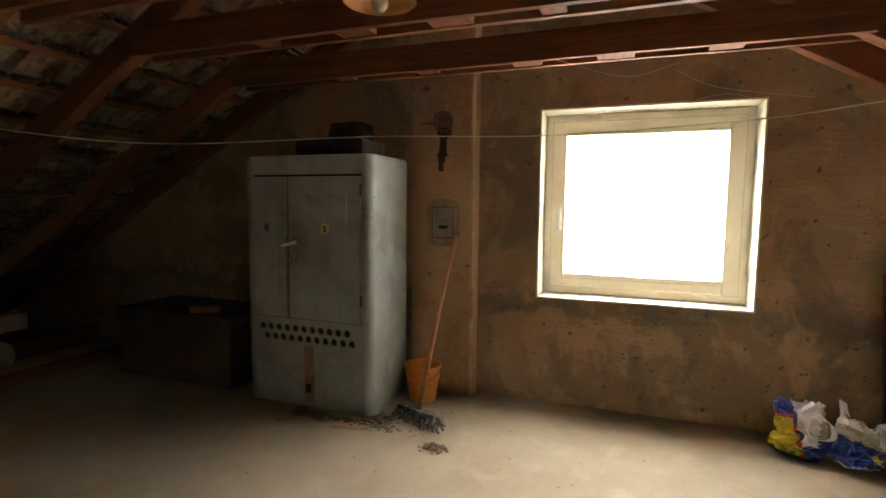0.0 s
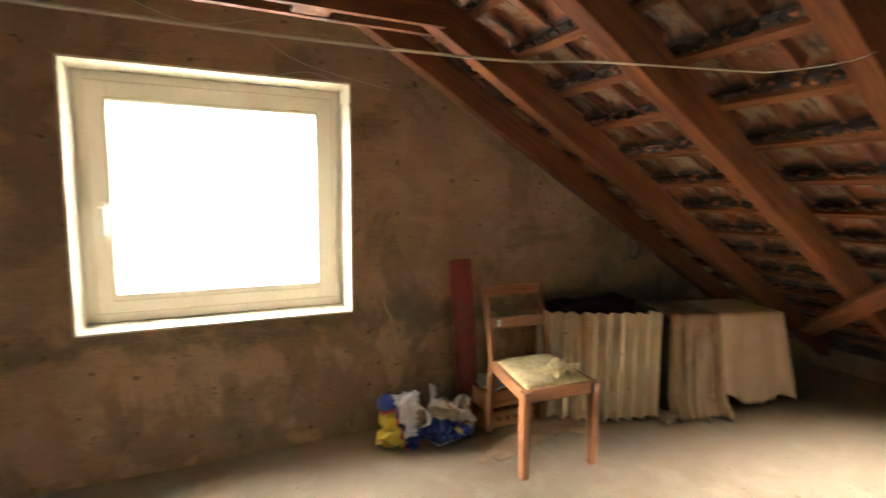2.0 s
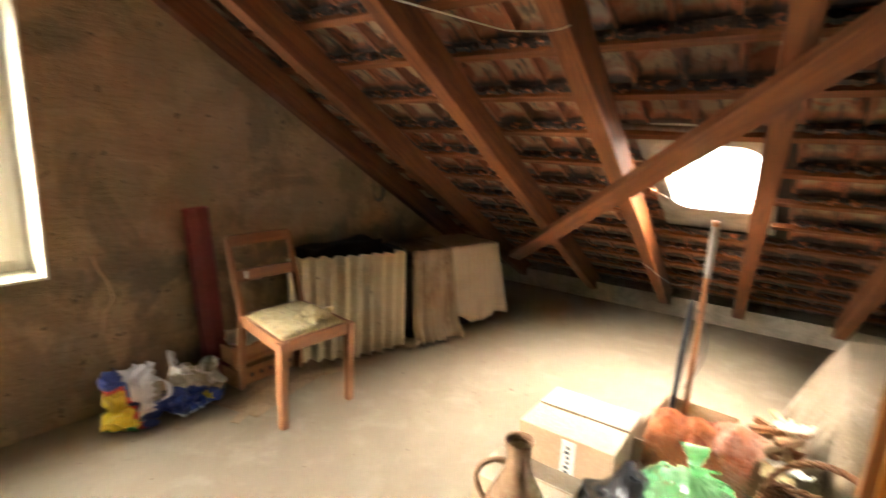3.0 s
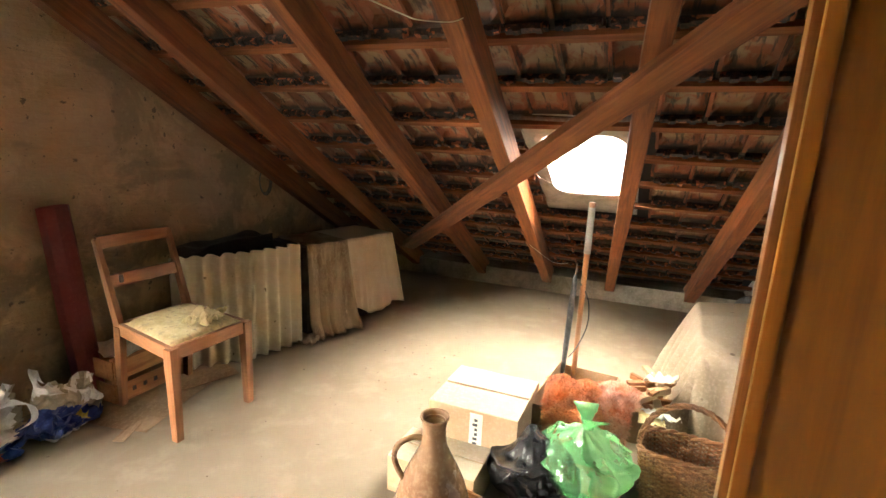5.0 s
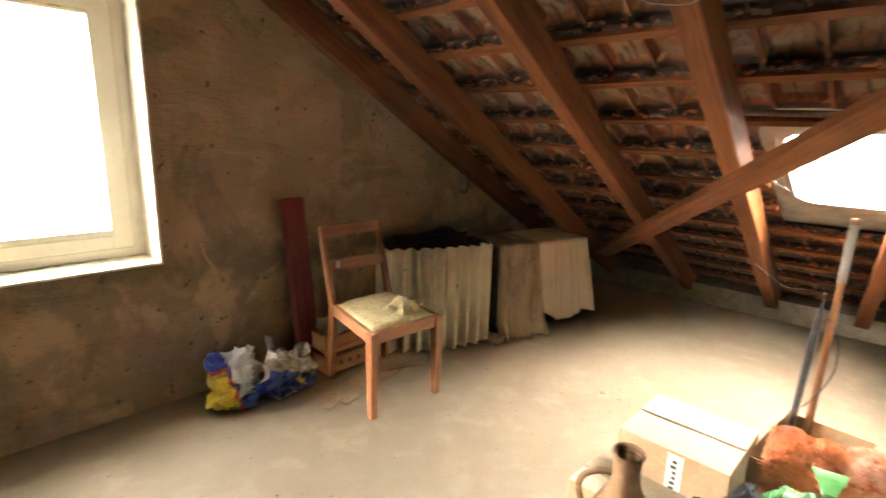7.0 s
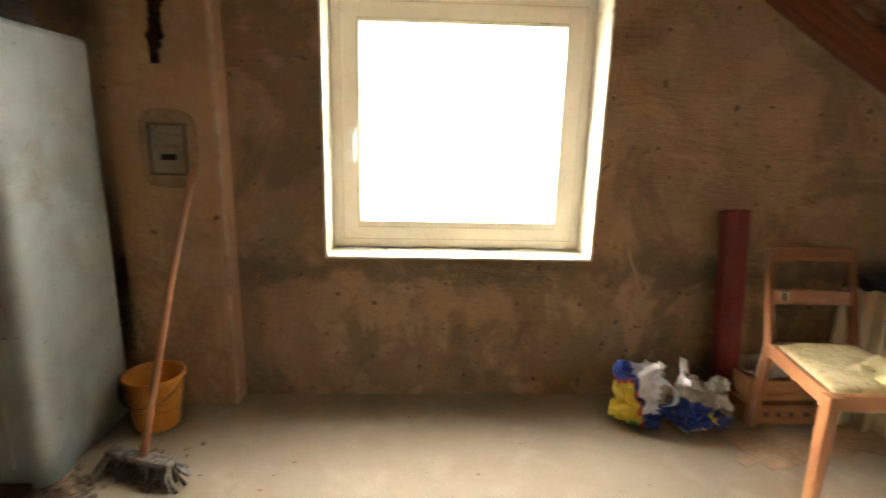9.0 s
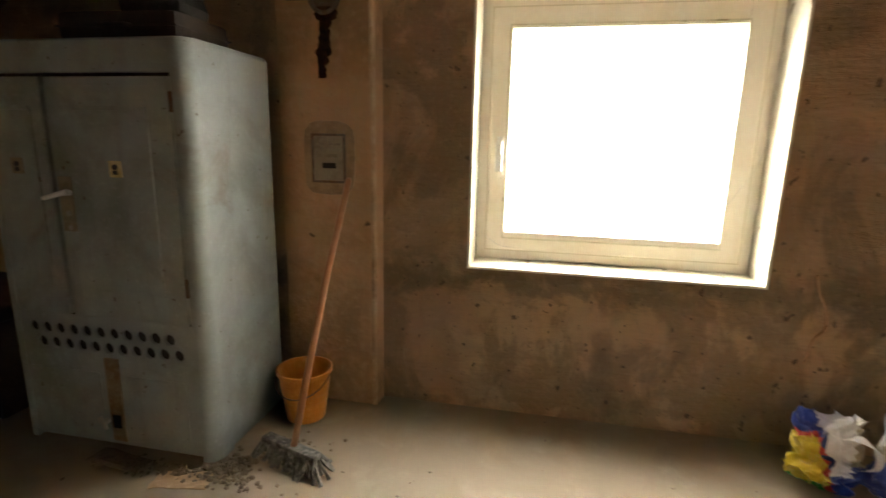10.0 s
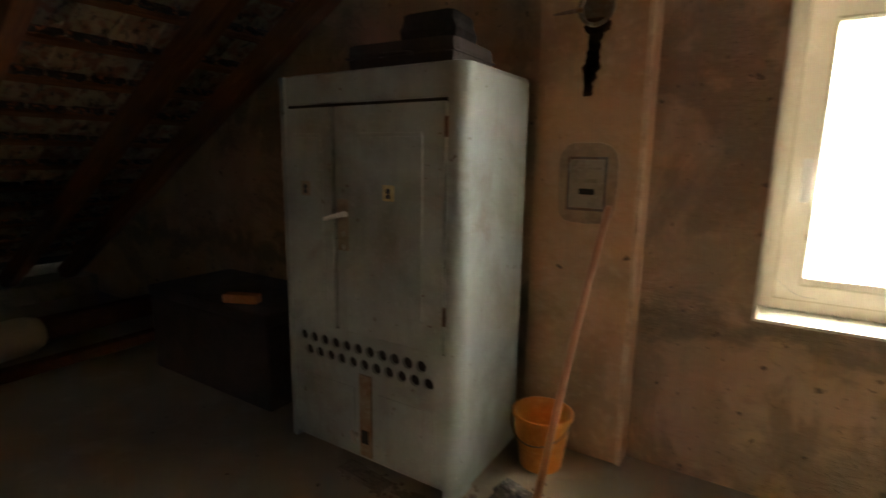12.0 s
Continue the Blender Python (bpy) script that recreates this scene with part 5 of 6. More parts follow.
def sack(m, dims, seed, mats, pick, label, crumple=0.05):
    """A slumped plastic sack; pick(local point) gives its print: an index into mats."""
    t = thing("plastic_sack", m, label, "plastic bag", "sacks by the wall")
    bm = bmesh.new()
    nu, nv = 56, 36
    g = []
    for j in range(nv + 1):
        v = j / nv
        row = []
        for i in range(nu):
            a = 2 * math.pi * i / nu
            r = (0.25 + 0.75 * min(1, v * 5)) * (1 - 0.30 * v)
            flat = 1 - 0.55 * v
            p = Vector((math.cos(a) * dims[0] / 2 * r, math.sin(a) * dims[1] / 2 * r * flat, v * dims[2]))
            nz = noise.noise_vector(p * 9 + Vector((seed, 0, 0))) * crumple * 0.6 + noise.noise_vector(p * 26 + Vector((seed, 3, 0))) * crumple * 0.42
            ridge = abs(noise.noise(p * 12 + Vector((0, seed, 0)))) * crumple * 1.1 + abs(noise.noise(p * 31 + Vector((seed, 0, 2)))) * crumple * 0.45
            p = p + nz - p.normalized() * ridge
            p.z = max(0.003, p.z)
            row.append(bm.verts.new(p))
        g.append(row)
    for j in range(nv):
        for i in range(nu):
            f = bm.faces.new((g[j][i], g[j][(i + 1) % nu], g[j + 1][(i + 1) % nu], g[j + 1][i]))
            f.material_index = pick(f.calc_center_median())
    bm.faces.new(g[0][::-1])
    part("film", bm, mats, t)
    return t


def strap(parent, pts, w, mat):
    bm = bmesh.new()
    p = smooth_line(pts, 5)
    n = len(p) - 1
    rows = []
    for i, q in enumerate(p):
        tw = Vector((math.cos(i * 0.25), math.sin(i * 0.25) * 0.6, 0.4)).normalized() * w / 2
        rows.append((bm.verts.new(q - tw), bm.verts.new(q + tw)))
    fs = [bm.faces.new((a[0], a[1], b[1], b[0])) for a, b in zip(rows, rows[1:])]
    bmesh.ops.solidify(bm, geom=fs, thickness=0.003)
    part("carry_strap", bm, mat, parent, "crumpled white strap handle")


S_MATS = [SACK_WHITE, SACK_BLUE, SACK_YELLOW, SACK_GREEN, SACK_RED, SACK_INSIDE]


def print_a(p):
    slant = p.x + 0.35 * (p.z - 0.08)
    if slant < 0.0 and p.z < 0.21:
        return 3 if p.z < 0.03 else 2
    if slant < 0.012 and p.z < 0.22:
        return 4
    if slant < 0.03:
        return 1
    if p.x < 0.085 and p.z > 0.09 + 0.02 * noise.noise(p * 11):
        return 0
    if p.z < 0.13:
        return 0 if noise.noise(p * 12) > 0.32 else 1
    return 5


def print_b(p):
    if p.z > 0.125 - 0.25 * p.x + 0.03 * noise.noise(p * 9):
        return 5 if noise.noise(p * 14) > -0.15 else 0
    if abs(p.x - 0.01) < 0.022 and abs(p.z - 0.075) < 0.02:
        return 2
    return 0 if p.z < 0.022 or p.x > 0.145 else 1


sk = sack(pose(1.055, 3.10, 0, 0, 4, -6), (0.34, 0.26, 0.31), 2.0, S_MATS, print_a, "crumpled white, yellow and blue printed plastic sack", 0.075)
strap(sk, [(0.02, -0.06, 0.24), (0.06, -0.09, 0.27), (0.12, -0.10, 0.24), (0.13, -0.10, 0.17), (0.06, -0.11, 0.15)], 0.03, SACK_WHITE)
sk = sack(pose(1.345, 3.06, 0, 0, 8, 18), (0.42, 0.28, 0.25), 7.0, S_MATS, print_b, "slumped blue printed plastic sack with open top", 0.08)
strap(sk, [(-0.12, 0.02, 0.15), (-0.14, 0.03, 0.25), (-0.145, 0.03, 0.33), (-0.11, 0.02, 0.26), (-0.03, -0.04, 0.20), (0.06, -0.05, 0.17)], 0.035, SACK_WHITE)

# ---- corrugated sheet and covered boxes ----
bm = bmesh.new()
A, Bp, Cc = Vector((1.99, 3.13, 0)), Vector((2.28, 2.84, 0)), Vector((2.715, 2.80, 0))


def corrugated(u, v):
    p = (1 - u) ** 2 * A + 2 * u * (1 - u) * Bp + u * u * Cc
    d = (2 * (1 - u) * (Bp - A) + 2 * u * (Cc - Bp)).normalized()
    nrm_ = Vector((d.y, -d.x, 0))
    w = 0.027 * math.cos(2 * math.pi * u * 9.5)
    return p + nrm_ * w + Vector((0, 0, v * (0.675 + 0.012 * noise.noise(Vector((u * 14, 0, 3)))) + 0.002))


sheet(bm, 147, 6, corrugated, 0.007)
single("corrugated_sheet", bm, FIBRE, "bowed pale corrugated fibre sheet standing on the floor", "corrugated sheet", smooth=True)
bm = bmesh.new()
sheet(bm, 24, 16, lambda u, v: Vector((2.13 + 0.70 * u, 3.09 + 0.24 * v, (0.69 + 0.03 * noise.noise(Vector((u * 4, v * 3, 2)))) if 0.08 < v < 0.97 and 0.03 < u < 0.97 else 0.01)), 0.006)
single("covered_crate", bm, BLACK_CLOTH, "crate under a black cover behind the corrugated sheet", "covered crate")

cv = thing("covered_table", pose(0, 0, 0), "low table under a stained beige dust sheet", "covered table")
TA, TB = Vector((2.755, 2.79, 0)), Vector((3.55, 2.585, 0))
part("box_body", boxed((0, 0, 0.0), (0.82, 0.44, 0.62), 0.01, Matrix.Translation((2.80, 2.835, 0)) @ Matrix.Rotation(math.atan2(-0.215, 0.85), 4, "Z")), SUITCASE, cv)


def drape(a, b, depth, ztop, zbot, fold, seed, nfold):
    d = (b - a).normalized()
    back = Vector((-d.y, d.x, 0))

    def fn(u, v):
        p = a.lerp(b, u)
        if v < 0.35:
            k = v / 0.35
            return p + back * depth * (1 - k) + Vector((0, 0, ztop(u) + 0.008 * noise.noise(Vector((u * 5, k * 3, seed)))))
        k = (v - 0.35) / 0.65
        f = fold(u) * k ** 0.7
        w = f * (math.sin(u * nfold + 1.3 * noise.noise(Vector((u * 5, k, seed)))) + 0.5 * math.sin(u * nfold * 2.3 + seed))
        z = ztop(u) * (1 - k) + zbot(u) * k
        flare = 0.03 * k + (0.05 * max(0, k - 0.85) / 0.15 if zbot(u) < 0.03 else 0)
        return p - back * (w * 0.5 + flare + 0.012 * math.sin(k * 1.57)) + d * (0.02 * k * math.sin(u * 9) + 0.09 * k * u * u) + Vector((0, 0, z))

    return fn


bm = bmesh.new()
sheet(bm, 70, 34, drape(TA.lerp(TB, 0.36), TB, 0.42, lambda u: 0.645, lambda u: 0.10 - 0.05 * u + 0.03 * math.sin(u * 9), lambda u: 0.034, 2.0, 21), 0.004)
part("dust_sheet", bm, SHEET_CLOTH, cv, "pale beige dust sheet", True)
bm = bmesh.new()
sheet(bm, 60, 34, drape(TA, TA.lerp(TB, 0.40) + Vector((-0.01, -0.03, 0)), 0.40, lambda u: 0.652, lambda u: 0.012, lambda u: 0.07, 5.0, 24), 0.004)
part("stained_sheet", bm, STAINED_CLOTH, cv, "brown-stained gathered cloth", True)
bm = bmesh.new()
sheet(bm, 24, 16, lambda u, v: Vector((2.63 + 0.20 * u + 0.03 * noise.noise(Vector((v * 4, u * 2, 3))), 2.68 + 0.12 * v, max(0.003, 0.05 * abs(noise.noise(Vector((u * 5, v * 4, 6)))) - 0.03 * (u - 0.5) ** 2 + 0.008))), 0.003)
single("rag", bm, STAINED_CLOTH, "crumpled grey rag on the floor at the sheet's hem", "rag", smooth=True)

# ---- cartons and jug ----


def carton(m, w, d, h, label, body_mat, top_mat, gap=0.006):
    t = thing("cardboard_box", m, label, "cardboard box", "cartons")
    bm = bmesh.new()
    th = 0.005
    for lo, hi in (((0, 0, 0), (w, th, h)), ((0, d - th, 0), (w, d, h)), ((0, th, 0), (th, d - th, h)), ((w - th, th, 0), (w, d - th, h)), ((th, th, 0), (w - th, d - th, th))):
        box(bm, lo, hi)
    part("body", bm, body_mat, t)
    for k, (y0, y1, dz) in enumerate(((0.001, d / 2 - gap / 2, 0.006), (d / 2 + gap / 2, d - 0.001, 0.0))):
        bm = bmesh.new()
        sheet(bm, 10, 6, lambda u, v: Vector((0.001 + (w - 0.002) * u, y0 + (y1 - y0) * v, h + 0.004 + dz * (v if k == 0 else 1 - v) + 0.003 * noise.noise(Vector((u * 3, v * 2, k + w))))), 0.005)
        part("flap", bm, top_mat, t)
    return t


c1_ = carton(Matrix.Translation((2.245, 1.09, 0)) @ Matrix.Rotation(radians(90), 4, "Z"), 0.385, 0.375, 0.296, "closed tan cardboard box with a white label strip", CARDBOARD, CARDBOARD_PALE, 0.009)
bm = boxed((0.145, 0.3755, 0.06), (0.20, 0.3775, 0.287))
lab = part("label_strip", bm, PAPER, c1_, "white label strip with dark print")
random.seed(3)
bm = bmesh.new()
for k in range(9):
    z = 0.085 + k * 0.021
    box(bm, (0.165, 0.3780, z), (0.165 + random.uniform(0.012, 0.024), 0.3790, z + 0.012))
part("print", bm, INK, lab)
carton(Matrix.Translation((1.86, 1.185, 0)) @ Matrix.Rotation(radians(90), 4, "Z"), 0.36, 0.22, 0.152, "low pale cardboard box in front of the larger one", CARDBOARD, CARDBOARD_PALE, 0.004)

jug = thing("clay_jug", pose(1.435, 1.262, 0), "tall brown stoneware jug with a looped handle", "jug")
bm = bmesh.new()
prof = [(0.078, 0.0), (0.088, 0.008), (0.108, 0.05), (0.124, 0.11), (0.129, 0.16), (0.124, 0.21), (0.106, 0.27), (0.082, 0.325), (0.058, 0.372), (0.044, 0.405), (0.0385, 0.44), (0.0385, 0.47), (0.0425, 0.492), (0.0475, 0.503), (0.0465, 0.509), (0.041, 0.506), (0.035, 0.49), (0.031, 0.45)]
fine_prof = []
for (r0, z0), (r1, z1) in zip(prof, prof[1:]):
    for k in range(3):
        fine_prof.append((r0 + (r1 - r0) * k / 3, z0 + (z1 - z0) * k / 3))
lathe(bm, fine_prof + [prof[-1]], 40)
part("body", bm, JUG_CLAY, jug, smooth=True)
bm = bmesh.new()
lathe(bm, [(0.036, 0.494), (0.0325, 0.47), (0.030, 0.42), (0.0, 0.40)], 30, None, False)
part("mouth", bm, JUG_INSIDE, jug, "pale glazed mouth", True)
bm = bmesh.new()
ang = radians(118)
hx, hy = math.cos(ang), math.sin(ang)
tube(bm, smooth_line([(hx * r, hy * r, z) for r, z in ((0.036, 0.43), (0.07, 0.432), (0.112, 0.41), (0.128, 0.37), (0.118, 0.325), (0.098, 0.285), (0.094, 0.275))], 5), 0.0095, 10)
part("handle", bm, JUG_CLAY, jug, smooth=True)

# ---- open carton with poles, fur rug ----
oc = thing("open_carton", pose(2.11, 0.80, 0, 0, 0, -5), "open cardboard carton holding poles", "cardboard box")
w, d, h, th = 0.49, 0.30, 0.245, 0.005
for lo, hi in (((0, 0, 0), (w, th, h)), ((0, d - th, 0), (w, d, h + 0.02)), ((0, th, 0), (th, d - th, h)), ((w - th, th, 0), (w, d - th, h))):
    part("side", boxed(lo, hi, 0.001), CARDBOARD, oc)
part("bottom", boxed((0, 0, 0.0), (w, d, 0.004)), CARDBOARD, oc)
bm = bmesh.new()
lathe(bm, [(0.0135, 0.0), (0.0135, 0.84), (0.0155, 0.845), (0.0155, 1.085), (0.017, 1.09), (0.017, 1.102), (0.006, 1.105)], 16, None, True, True)
pl = thing("pole", look((2.585, 0.975, 0.005), (2.585, 0.975, 1.0)) @ pose(0, 0, 0, 180), "tall wooden pole with a grey metal top standing in a carton", "pole")
pl.matrix_world = Matrix.Translation((2.60, 0.985, 0.006)) @ Euler((radians(0.8), radians(-1.0), 0)).to_matrix().to_4x4()
part("shaft", bm, POLE_WOOD, pl, smooth=True)
bm = bmesh.new()
lathe(bm, [(0.0165, 0.85), (0.0165, 1.08)], 16, None, False)
part("sleeve", bm, ZINC, pl, "dull grey metal sleeve", True)
um = thing("umbrella", Matrix.Translation((2.58, 1.045, 0.006)) @ Euler((radians(2.2), radians(-0.4), 0)).to_matrix().to_4x4(), "closed dark slim umbrella beside the pole", "umbrella")
bm = bmesh.new()
lathe(bm, [(0.006, 0.0), (0.009, 0.05), (0.014, 0.35), (0.016, 0.55), (0.012, 0.70), (0.009, 0.74)], 14, None, True, True)
for v in bm.verts:
    v.co.x *= 1 + 0.15 * noise.noise(v.co * 20)
part("canopy", bm, DARK_TUBE, um, smooth=True)
bm = bmesh.new()
tube(bm, [(0, 0, 0.73), (0, 0, 0.80)], 0.004, 8)
part("tip", bm, IRON, um)
bm = bmesh.new()
tube(bm, smooth_line([(0.0, -0.03, 0.70), (0.015, -0.075, 0.62), (0.005, -0.09, 0.5), (0.0, -0.06, 0.38), (0.0, -0.02, 0.3)], 5), 0.003, 6)
part("cord", bm, DARK_TUBE, um)


def fur(name, m, fn, n, length, mat, label, base_mat, seed):
    """A cushion-like pelt: a bent base with short curved tufts."""
    t = thing(name, m, label, "fur rug", "pelts")
    bm = bmesh.new()
    sheet(bm, 20, 20, fn, 0.012)
    part("hide", bm, base_mat, t, smooth=True)
    random.seed(seed)
    vs, fs = [], []
    for i in range(n):
        u, v = random.random(), random.random()
        p = fn(u, v)
        nu_ = (fn(min(1, u + 0.02), v) - p).cross(fn(u, min(1, v + 0.02)) - p)
        nn = nu_.normalized() if nu_.length > 0 else Vector((0, 0, 1))
        if nn.z < 0:
            nn = -nn
        l = length * random.uniform(0.6, 1.3)
        dd = (nn + Vector((random.gauss(0, 0.45), random.gauss(0, 0.45), random.gauss(0, 0.2)))).normalized()
        a = random.uniform(0, 6.28)
        s = Vector((math.cos(a), math.sin(a), 0)) * 0.0035
        s2 = Vector((-s.y, s.x, 0))
        tip = p + dd * l + Vector((0, 0, -l * 0.35))
        k = len(vs)
        vs += [p + s, p - s * 0.5 + s2, p - s * 0.5 - s2, tip]
        fs += [(k, k + 1, k + 3), (k + 1, k + 2, k + 3), (k + 2, k, k + 3)]
    me = bpy.data.meshes.new("nap")
    me.from_pydata([q[:] for q in vs], [], fs)
    me.materials.append(mat)
    ob = new("nap", me)
    ob.parent = t
    tagged(ob, kind="stuff")
    return t


def pelt(w, d, rise, droop, seed):
    """Bunched pelt: two soft humps with a hollow between, the front edge hanging over the carton's side."""
    def fn(u, v):
        hump = rise * (math.sin(u * 3.14) * math.sin(v * 3.14)) ** 0.6 * (1 + 0.35 * math.sin(v * 9 + seed))
        return Vector(((u - 0.5) * w, (v - 0.5) * d, hump - droop * max(0.0, 0.30 - u) ** 1.3 + 0.03 * noise.noise(Vector((u * 3.5, v * 3.5, seed)))))
    return fn


fur("fur_rug", pose(2.21, 0.925, 0.262, 0, 0, 6), pelt(0.36, 0.235, 0.055, 0.45, 0.0), 12000, 0.026, FUR, "shaggy rust-brown fur rug bundled in the carton", FUR, 21)
fur("fur_rug", pose(2.27, 0.765, 0.258, 0, -4, -8), pelt(0.33, 0.19, 0.045, 0.40, 4.0), 7000, 0.024, FUR_PALE, "shaggy pale pink fur pelt beside the rust one", FUR_PALE, 22)

# ---- bags ----


def bag(name, m, dims, seed, mat, label, knot=True, crumple=0.03):
    t = thing(name, m, label, "plastic bag")
    bm = bmesh.new()
    nu, nv = 64, 34
    g = []
    for j in range(nv + 1):
        v = j / nv
        row = []
        for i in range(nu):
            a = 2 * math.pi * i / nu
            r = math.sin(min(1.0, v * 1.12 + 0.05) * math.pi) ** 0.55 if v < 0.85 else 0.32 - 1.2 * (v - 0.85)
            if v >= 0.62:
                k = (v - 0.62) / 0.38
                r = (1 - k) ** 1.3 * 0.86 + 0.09
            p = Vector((math.cos(a) * dims[0] / 2 * r, math.sin(a) * dims[1] / 2 * r, v * dims[2]))
            pleat = (0.46 if knot else 0.10) * max(0, v - 0.30) * math.cos(a * 13 + 3 * noise.noise(Vector((v * 3, seed, 0)))) * r
            p.x *= 1 + pleat
            p.y *= 1 + pleat
            p += noise.noise_vector(p * 7 + Vector((seed, 0, 0))) * crumple + noise.noise_vector(p * 22 + Vector((seed, 1, 0))) * crumple * 0.4
            p.z -= abs(noise.noise(p * 11 + Vector((0, 0, seed)))) * crumple * 0.9 * (1 if v < 0.9 else 0)
            p.z = max(0.004, p.z)
            row.append(bm.verts.new(p))
        g.append(row)
    for j in range(nv):
        for i in range(nu):
            bm.faces.new((g[j][i], g[j][(i + 1) % nu], g[j + 1][(i + 1) % nu], g[j + 1][i]))
    bm.faces.new(g[0][::-1])
    bm.faces.new(g[-1])
    part("film", bm, mat, t, smooth=True)
    if knot:
        for s in (-1, 1):
            bm = bmesh.new()
            sheet(bm, 12, 5, lambda u, v: Vector((s * (0.01 + 0.07 * u) + 0.012 * math.sin(u * 6), (v - 0.5) * 0.075 * (0.35 + u) + 0.012 * noise.noise(Vector((u * 4, v * 3, s))), dims[2] - 0.015 + 0.105 * u - 0.03 * u * u)), 0.002)
            part("tied_handle", bm, mat, t, smooth=True)
    return t


single("junk_carton", boxed((0, 0, 0), (0.24, 0.24, 0.10), 0.004), CARDBOARD, "low flattened carton under the bags", "cardboard box", pose(1.77, 0.68, 0, 0, 0, 3))
bag("green_bag", pose(1.905, 0.838, 0.09, 4, 4, 20), (0.40, 0.38, 0.235), 3.0, GREEN_BAG, "knotted translucent green plastic carrier bag", True, 0.028)
bag("black_bag", pose(1.86, 1.01, 0.0, 0, 8, 30), (0.42, 0.34, 0.28), 9.0, BLACK_BAG, "glossy black bin liner, half full", False, 0.038)
bag("black_bag", pose(1.56, 0.86, 0.0, 0, 0, 10), (0.34, 0.40, 0.20), 14.0, BLACK_BAG, "glossy black bin liner, slumped flat", False, 0.045)
sb = thing("small_crate", pose(1.585, 1.03, 0, 0, 0, 78), "small pale wooden crate between jug and bags", "crate")
for lo, hi in (((0, 0, 0), (0.22, 0.010, 0.13)), ((0, 0.13, 0), (0.22, 0.14, 0.13)), ((0, 0.010, 0), (0.010, 0.13, 0.13)), ((0.21, 0.010, 0), (0.22, 0.13, 0.13))):
    part("side", boxed(lo, hi, 0.002), CRATE_WOOD, sb)
part("bottom", boxed((0.01, 0.01, 0.0), (0.21, 0.13, 0.008)), CRATE_WOOD, sb)

# ---- wicker basket ----
bs = thing("wicker_basket", pose(2.05, 0.468, 0, 0, 0, -5), "brown wicker basket with a divider and hoop handle", "basket")
BA, BB, BH = 0.105, 0.170, 0.25


def basket_point(a, z, grow=0.0):
    s = 0.80 + 0.20 * (z / BH)
    c, n_ = math.cos(a), math.sin(a)
    q = (abs(c) ** 5 + abs(n_) ** 5) ** (-1 / 5)
    return Vector((c * q * (BA * s + grow), n_ * q * (BB * s + grow), z))


stakes = 40
for k in range(26):
    z = 0.012 + k * (BH - 0.02) / 25
    bm = bmesh.new()
    pts = [basket_point(2 * math.pi * i / (stakes * 2), z + 0.003 * math.sin(i), 0.0062 * (1 if (i // 2 + k) % 2 else -1)) for i in range(stakes * 2 + 1)]
    tube(bm, pts, 0.0040, 5)
    part("weaver", bm, WICKER, bs)
for i in range(stakes):
    a = 2 * math.pi * (i + 0.25) / stakes
    bm = bmesh.new()
    tube(bm, [basket_point(a, 0.005), basket_point(a, BH)], 0.0055, 5)
    part("stake", bm, WICKER, bs)
for z, r in ((BH, 0.009), (0.006, 0.009)):
    for ph in (0, math.pi):
        bm = bmesh.new()
        n = 120
        tube(bm, [basket_point(2 * math.pi * i / n, z + 0.006 * math.sin(i * 0.7 + ph), 0.006 * math.cos(i * 0.7 + ph)) for i in range(n + 1)], r * 0.75, 6)
        part("rim", bm, WICKER, bs)
bm = bmesh.new()
lathe(bm, [(0.0, 0.0), (1.0, 0.0), (1.0, 0.006), (0.0, 0.006)], 30, Matrix.Diagonal((BA * 0.8, BB * 0.8, 1, 1)), False)
part("base", bm, WICKER, bs)
for k in range(12):
    bm = bmesh.new()
    tube(bm, [(0.004 * (1 if (i + k) % 2 else -1), -BB * 0.95 + 2 * BB * 0.95 * i / 16, 0.02 + k * 0.0135) for i in range(17)], 0.006, 5)
    part("divider_weaver", bm, WICKER, bs)
for ph in (0, 2.1, 4.2):
    bm = bmesh.new()
    n = 60
    pts = []
    for i in range(n + 1):
        a = math.pi * i / n
        pts.append(Vector((0.008 * math.cos(i * 0.6 + ph), math.cos(a) * BB * 1.0 + 0.006 * math.sin(i * 0.6 + ph) * math.cos(a), BH - 0.02 + math.sin(a) * 0.20 + 0.006 * math.sin(i * 0.6 + ph))))
    tube(bm, pts, 0.006, 6)
    part("hoop_handle", bm, WICKER, bs)

# ---- sheeted armchair ----
ac = thing("covered_armchair", pose(0, 0, 0), "armchair under a pale beige dust sheet", "covered armchair")


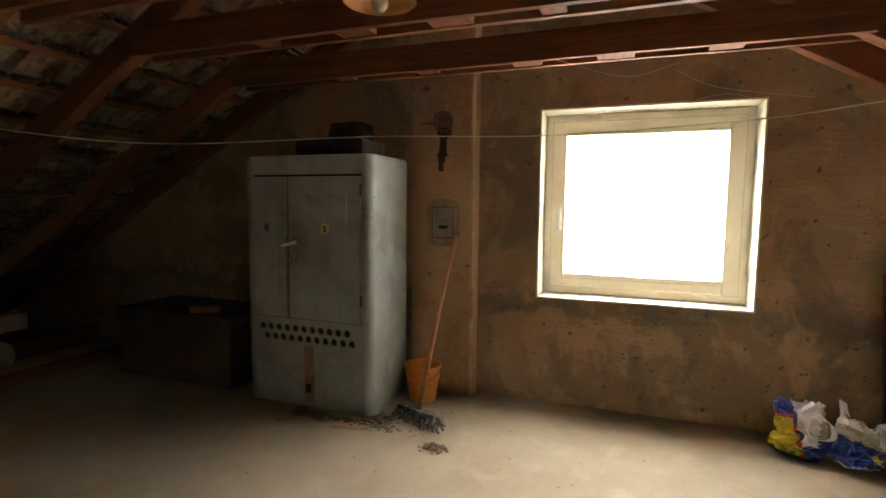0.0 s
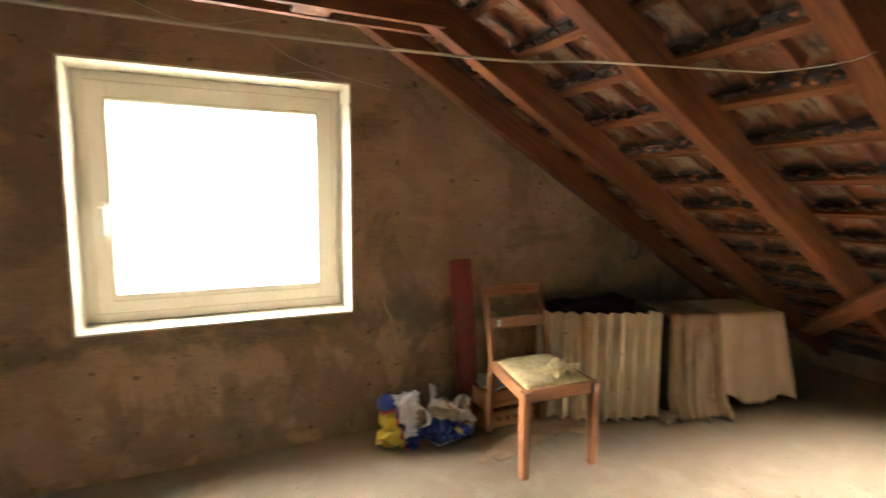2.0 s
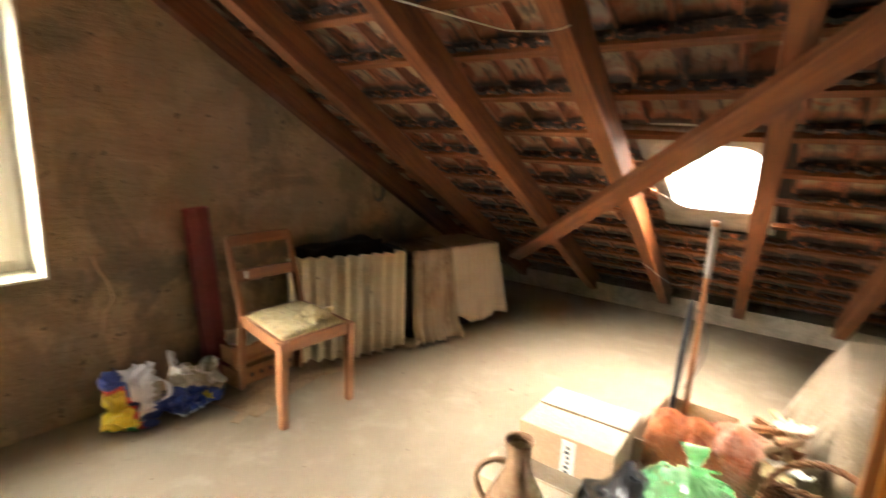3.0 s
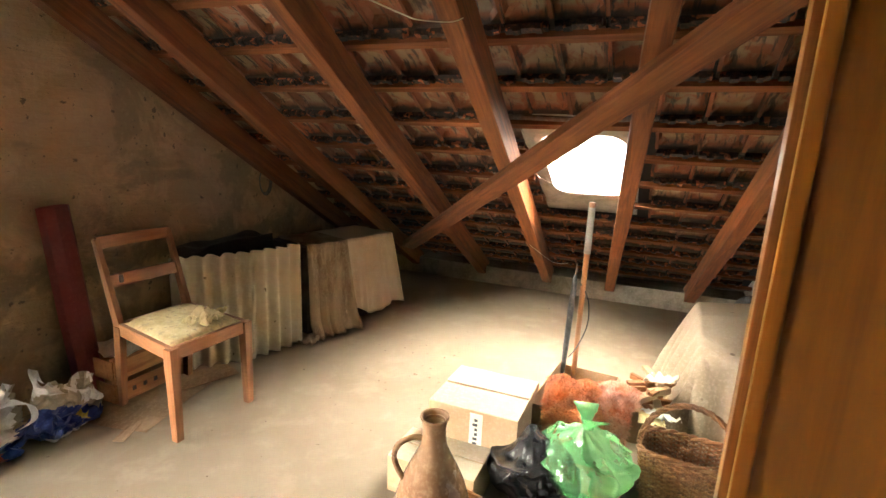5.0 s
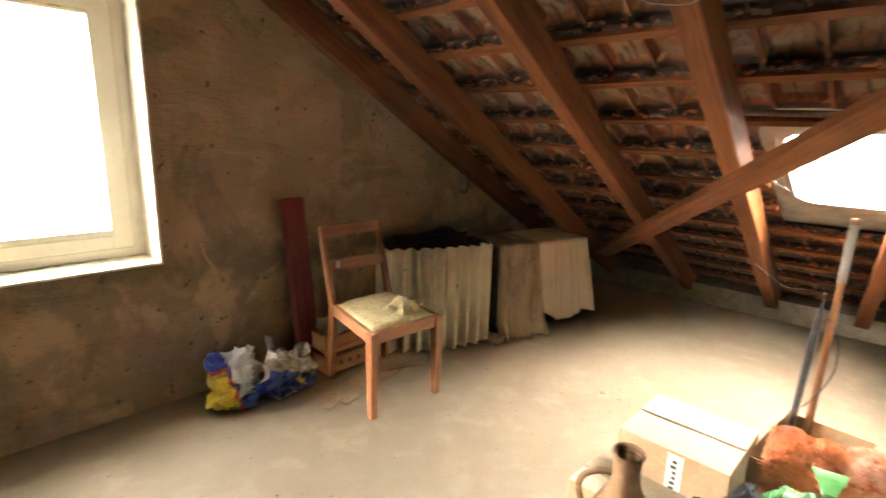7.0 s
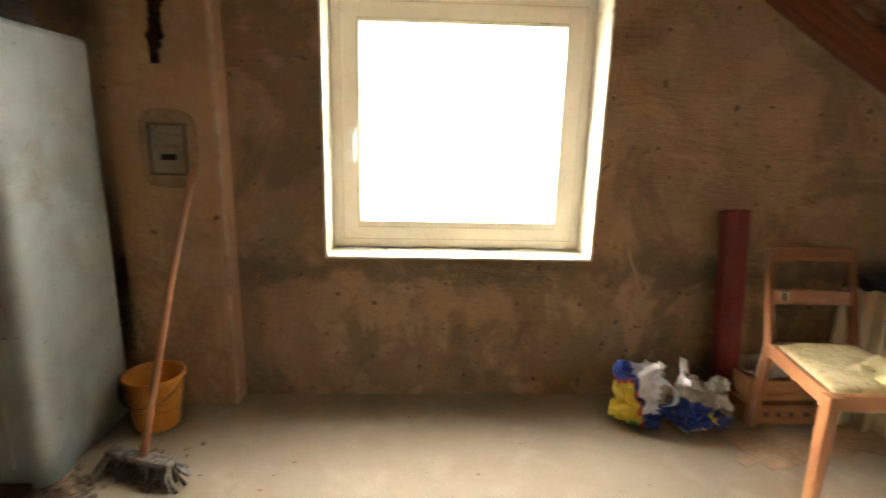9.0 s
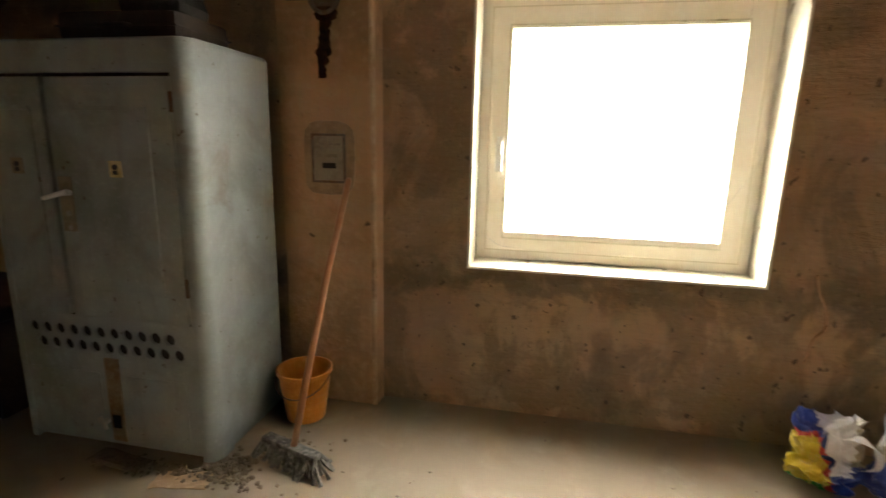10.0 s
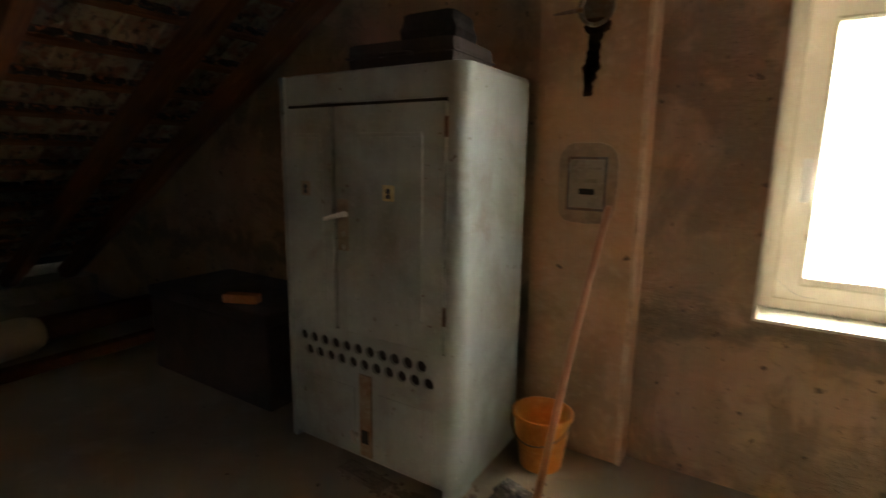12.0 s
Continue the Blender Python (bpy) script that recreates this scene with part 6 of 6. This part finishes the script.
def cover(u, v):
    """A draped block: high back sloping to a lower front edge, folded skirts to the floor."""
    x, y = 2.46 + 0.80 * u, -0.06 + 0.54 * v
    slope = max(0.0, min(1.0, (u - 0.22) / 0.40))
    high = 0.43 + 0.07 * slope + 0.07 * slope * (1 - v) - 0.012 * math.sin(v * 3.1) * math.sin(slope * 3.1)
    ex, ey = min(1.0, u / 0.17), min(1.0, (1 - v) / 0.15)
    ez = min(1.0, (1 - u) / 0.07)
    k = (math.sin(ex * 1.5708) * math.sin(ez * 1.5708)) ** 0.55 * math.sin(ey * 1.5708) ** 0.55
    skirt = (1 - k) ** 0.8
    along = v * 0.54 if ex < ey else u * 0.74
    fold = skirt * 0.060 * (math.sin(along * 46 + 1.5 * noise.noise(Vector((u * 4, v * 4, 1)))) + 0.5 * math.sin(along * 21))
    px = x - (0.05 * skirt + fold) * (1 - ex) + 0.04 * skirt * (1 - ez)
    py = y + (0.05 * skirt + fold) * (1 - ey)
    corner = math.exp(-(((u - 0.2) / 0.16) ** 2 + ((v - 0.85) / 0.13) ** 2))
    crease = 0.016 * corner * math.sin((u * 0.74 - v * 0.54) * 60)
    return Vector((px, max(py, -0.075), 0.012 + (high + crease + 0.005 * noise.noise(Vector((u * 3, v * 3, 3)))) * k))


bm = bmesh.new()
sheet(bm, 90, 80, cover, 0.004)
part("dust_sheet", bm, surface("grimy_beige_sheet", (0.44, 0.36, 0.26), (0.30, 0.235, 0.155), (0.50, 0.42, 0.32), 2.0, 70, 0.95, 0.4, spots=((0.2, 0.15, 0.1), 16, 0.71)), ac, smooth=True)
part("frame", boxed((2.64, -0.04, 0.0), (3.08, 0.34, 0.34), 0.02), SUITCASE, ac)

# ---- rubble of sticks and scraps ----
single("scrap_carton", boxed((0, 0, 0), (0.20, 0.17, 0.165), 0.004), CARDBOARD, "small brown carton under a heap of offcuts", "cardboard box", pose(2.45, 0.53, 0, 0, 0, 8))
random.seed(31)
for i in range(14):
    l = random.uniform(0.12, 0.26)
    c = (2.53 + random.uniform(-0.08, 0.07), 0.62 + random.uniform(-0.06, 0.06), 0.167 + i * 0.009)
    bm = boxed((-l / 2, -random.uniform(0.008, 0.02), 0), (l / 2, random.uniform(0.008, 0.02), random.uniform(0.012, 0.03)), 0.003)
    single("wood_offcut", bm, (CRATE_WOOD, CARDBOARD, CRATE_WOOD)[i % 3], "dusty pale offcut of wood in a heap", "wood offcut", pose(c[0], c[1], c[2], random.uniform(-4, 4), random.uniform(-8, 8), random.uniform(0, 180)), group="wood offcuts")
for i, (x, y, z, mat, lbl) in enumerate(((2.28, 0.60, 0.205, RAG_YELLOW, "crumpled yellow plastic wrapper"), (2.36, 0.56, 0.20, PAPER, "crumpled white paper scrap"), (2.52, 0.57, 0.30, CARDBOARD_PALE, "torn piece of pale cardboard"))):
    bm = bmesh.new()
    sheet(bm, 14, 10, lambda u, v: Vector(((u - 0.5) * 0.14, (v - 0.5) * 0.11, 0.045 * abs(noise.noise(Vector((u * 4, v * 4, i * 3.0)))) + 0.003)), 0.002)
    single("paper_scrap", bm, mat, lbl, "scrap", pose(x, y, z, 12, 10, 40 * i), group="scraps", smooth=True)

# ---- things on the walls near the eaves ----
bm = bmesh.new()
for k in range(3):
    tube(bm, [(2.98 + (0.05 + 0.006 * k) * math.cos(a), 3.335 - 0.005 * k, 1.03 + (0.085 + 0.008 * k) * math.sin(a)) for a in [2 * math.pi * i / 24 for i in range(25)]], 0.004, 6)
single("wire_coil", bm, DARK_TUBE, "small coil of dark wire hung on the wall", "wire coil")
bm = bmesh.new()
tube(bm, smooth_line([(4.45, 0.02, 0.02), (4.45, 0.02, 0.16), (4.40, 0.0, 0.24), (4.28, -0.03, 0.30)], 5), 0.035, 14)
single("drain_pipe", bm, DARK_TUBE, "dark drain pipe bend at the eaves", "pipe", smooth=True)
bm = bmesh.new()
tube(bm, [(3.55, -0.085, 0.50), (3.62, -0.088, 0.72)], 0.008, 6)
single("iron_rod", bm, IRON, "rusty iron rod fixed to the whitewashed wall", "rod")
# cobwebs
random.seed(9)
webs = [((-0.25, 2.68, 2.12), (0.10, 2.74, 2.02), (0.36, 2.86, 2.10)), ((0.35, 3.0, 2.10), (0.6, 3.2, 2.03), (1.1, 3.33, 1.97)), ((0.5, 3.34, 1.995), (0.66, 3.33, 2.02), (0.8, 3.345, 1.985)),
        ((2.62, 1.36, 1.28), (2.85, 1.20, 1.16), (3.0, 1.0, 1.2)), ((3.3, 1.42, 0.72), (3.5, 1.3, 0.58), (3.65, 1.22, 0.55)), ((0.8, 3.36, 1.35), (0.78, 3.45, 1.2), (0.70, 3.56, 1.0)), ((-0.38, 3.40, 0.90), (-0.3, 3.5, 0.82), (-0.22, 3.55, 0.80))]
for w in webs:
    bm = bmesh.new()
    tube(bm, smooth_line(w, 6), 0.0011, 4)
    single("cobweb", bm, WEB, "loose strand of dusty cobweb", "cobweb", group="cobwebs")
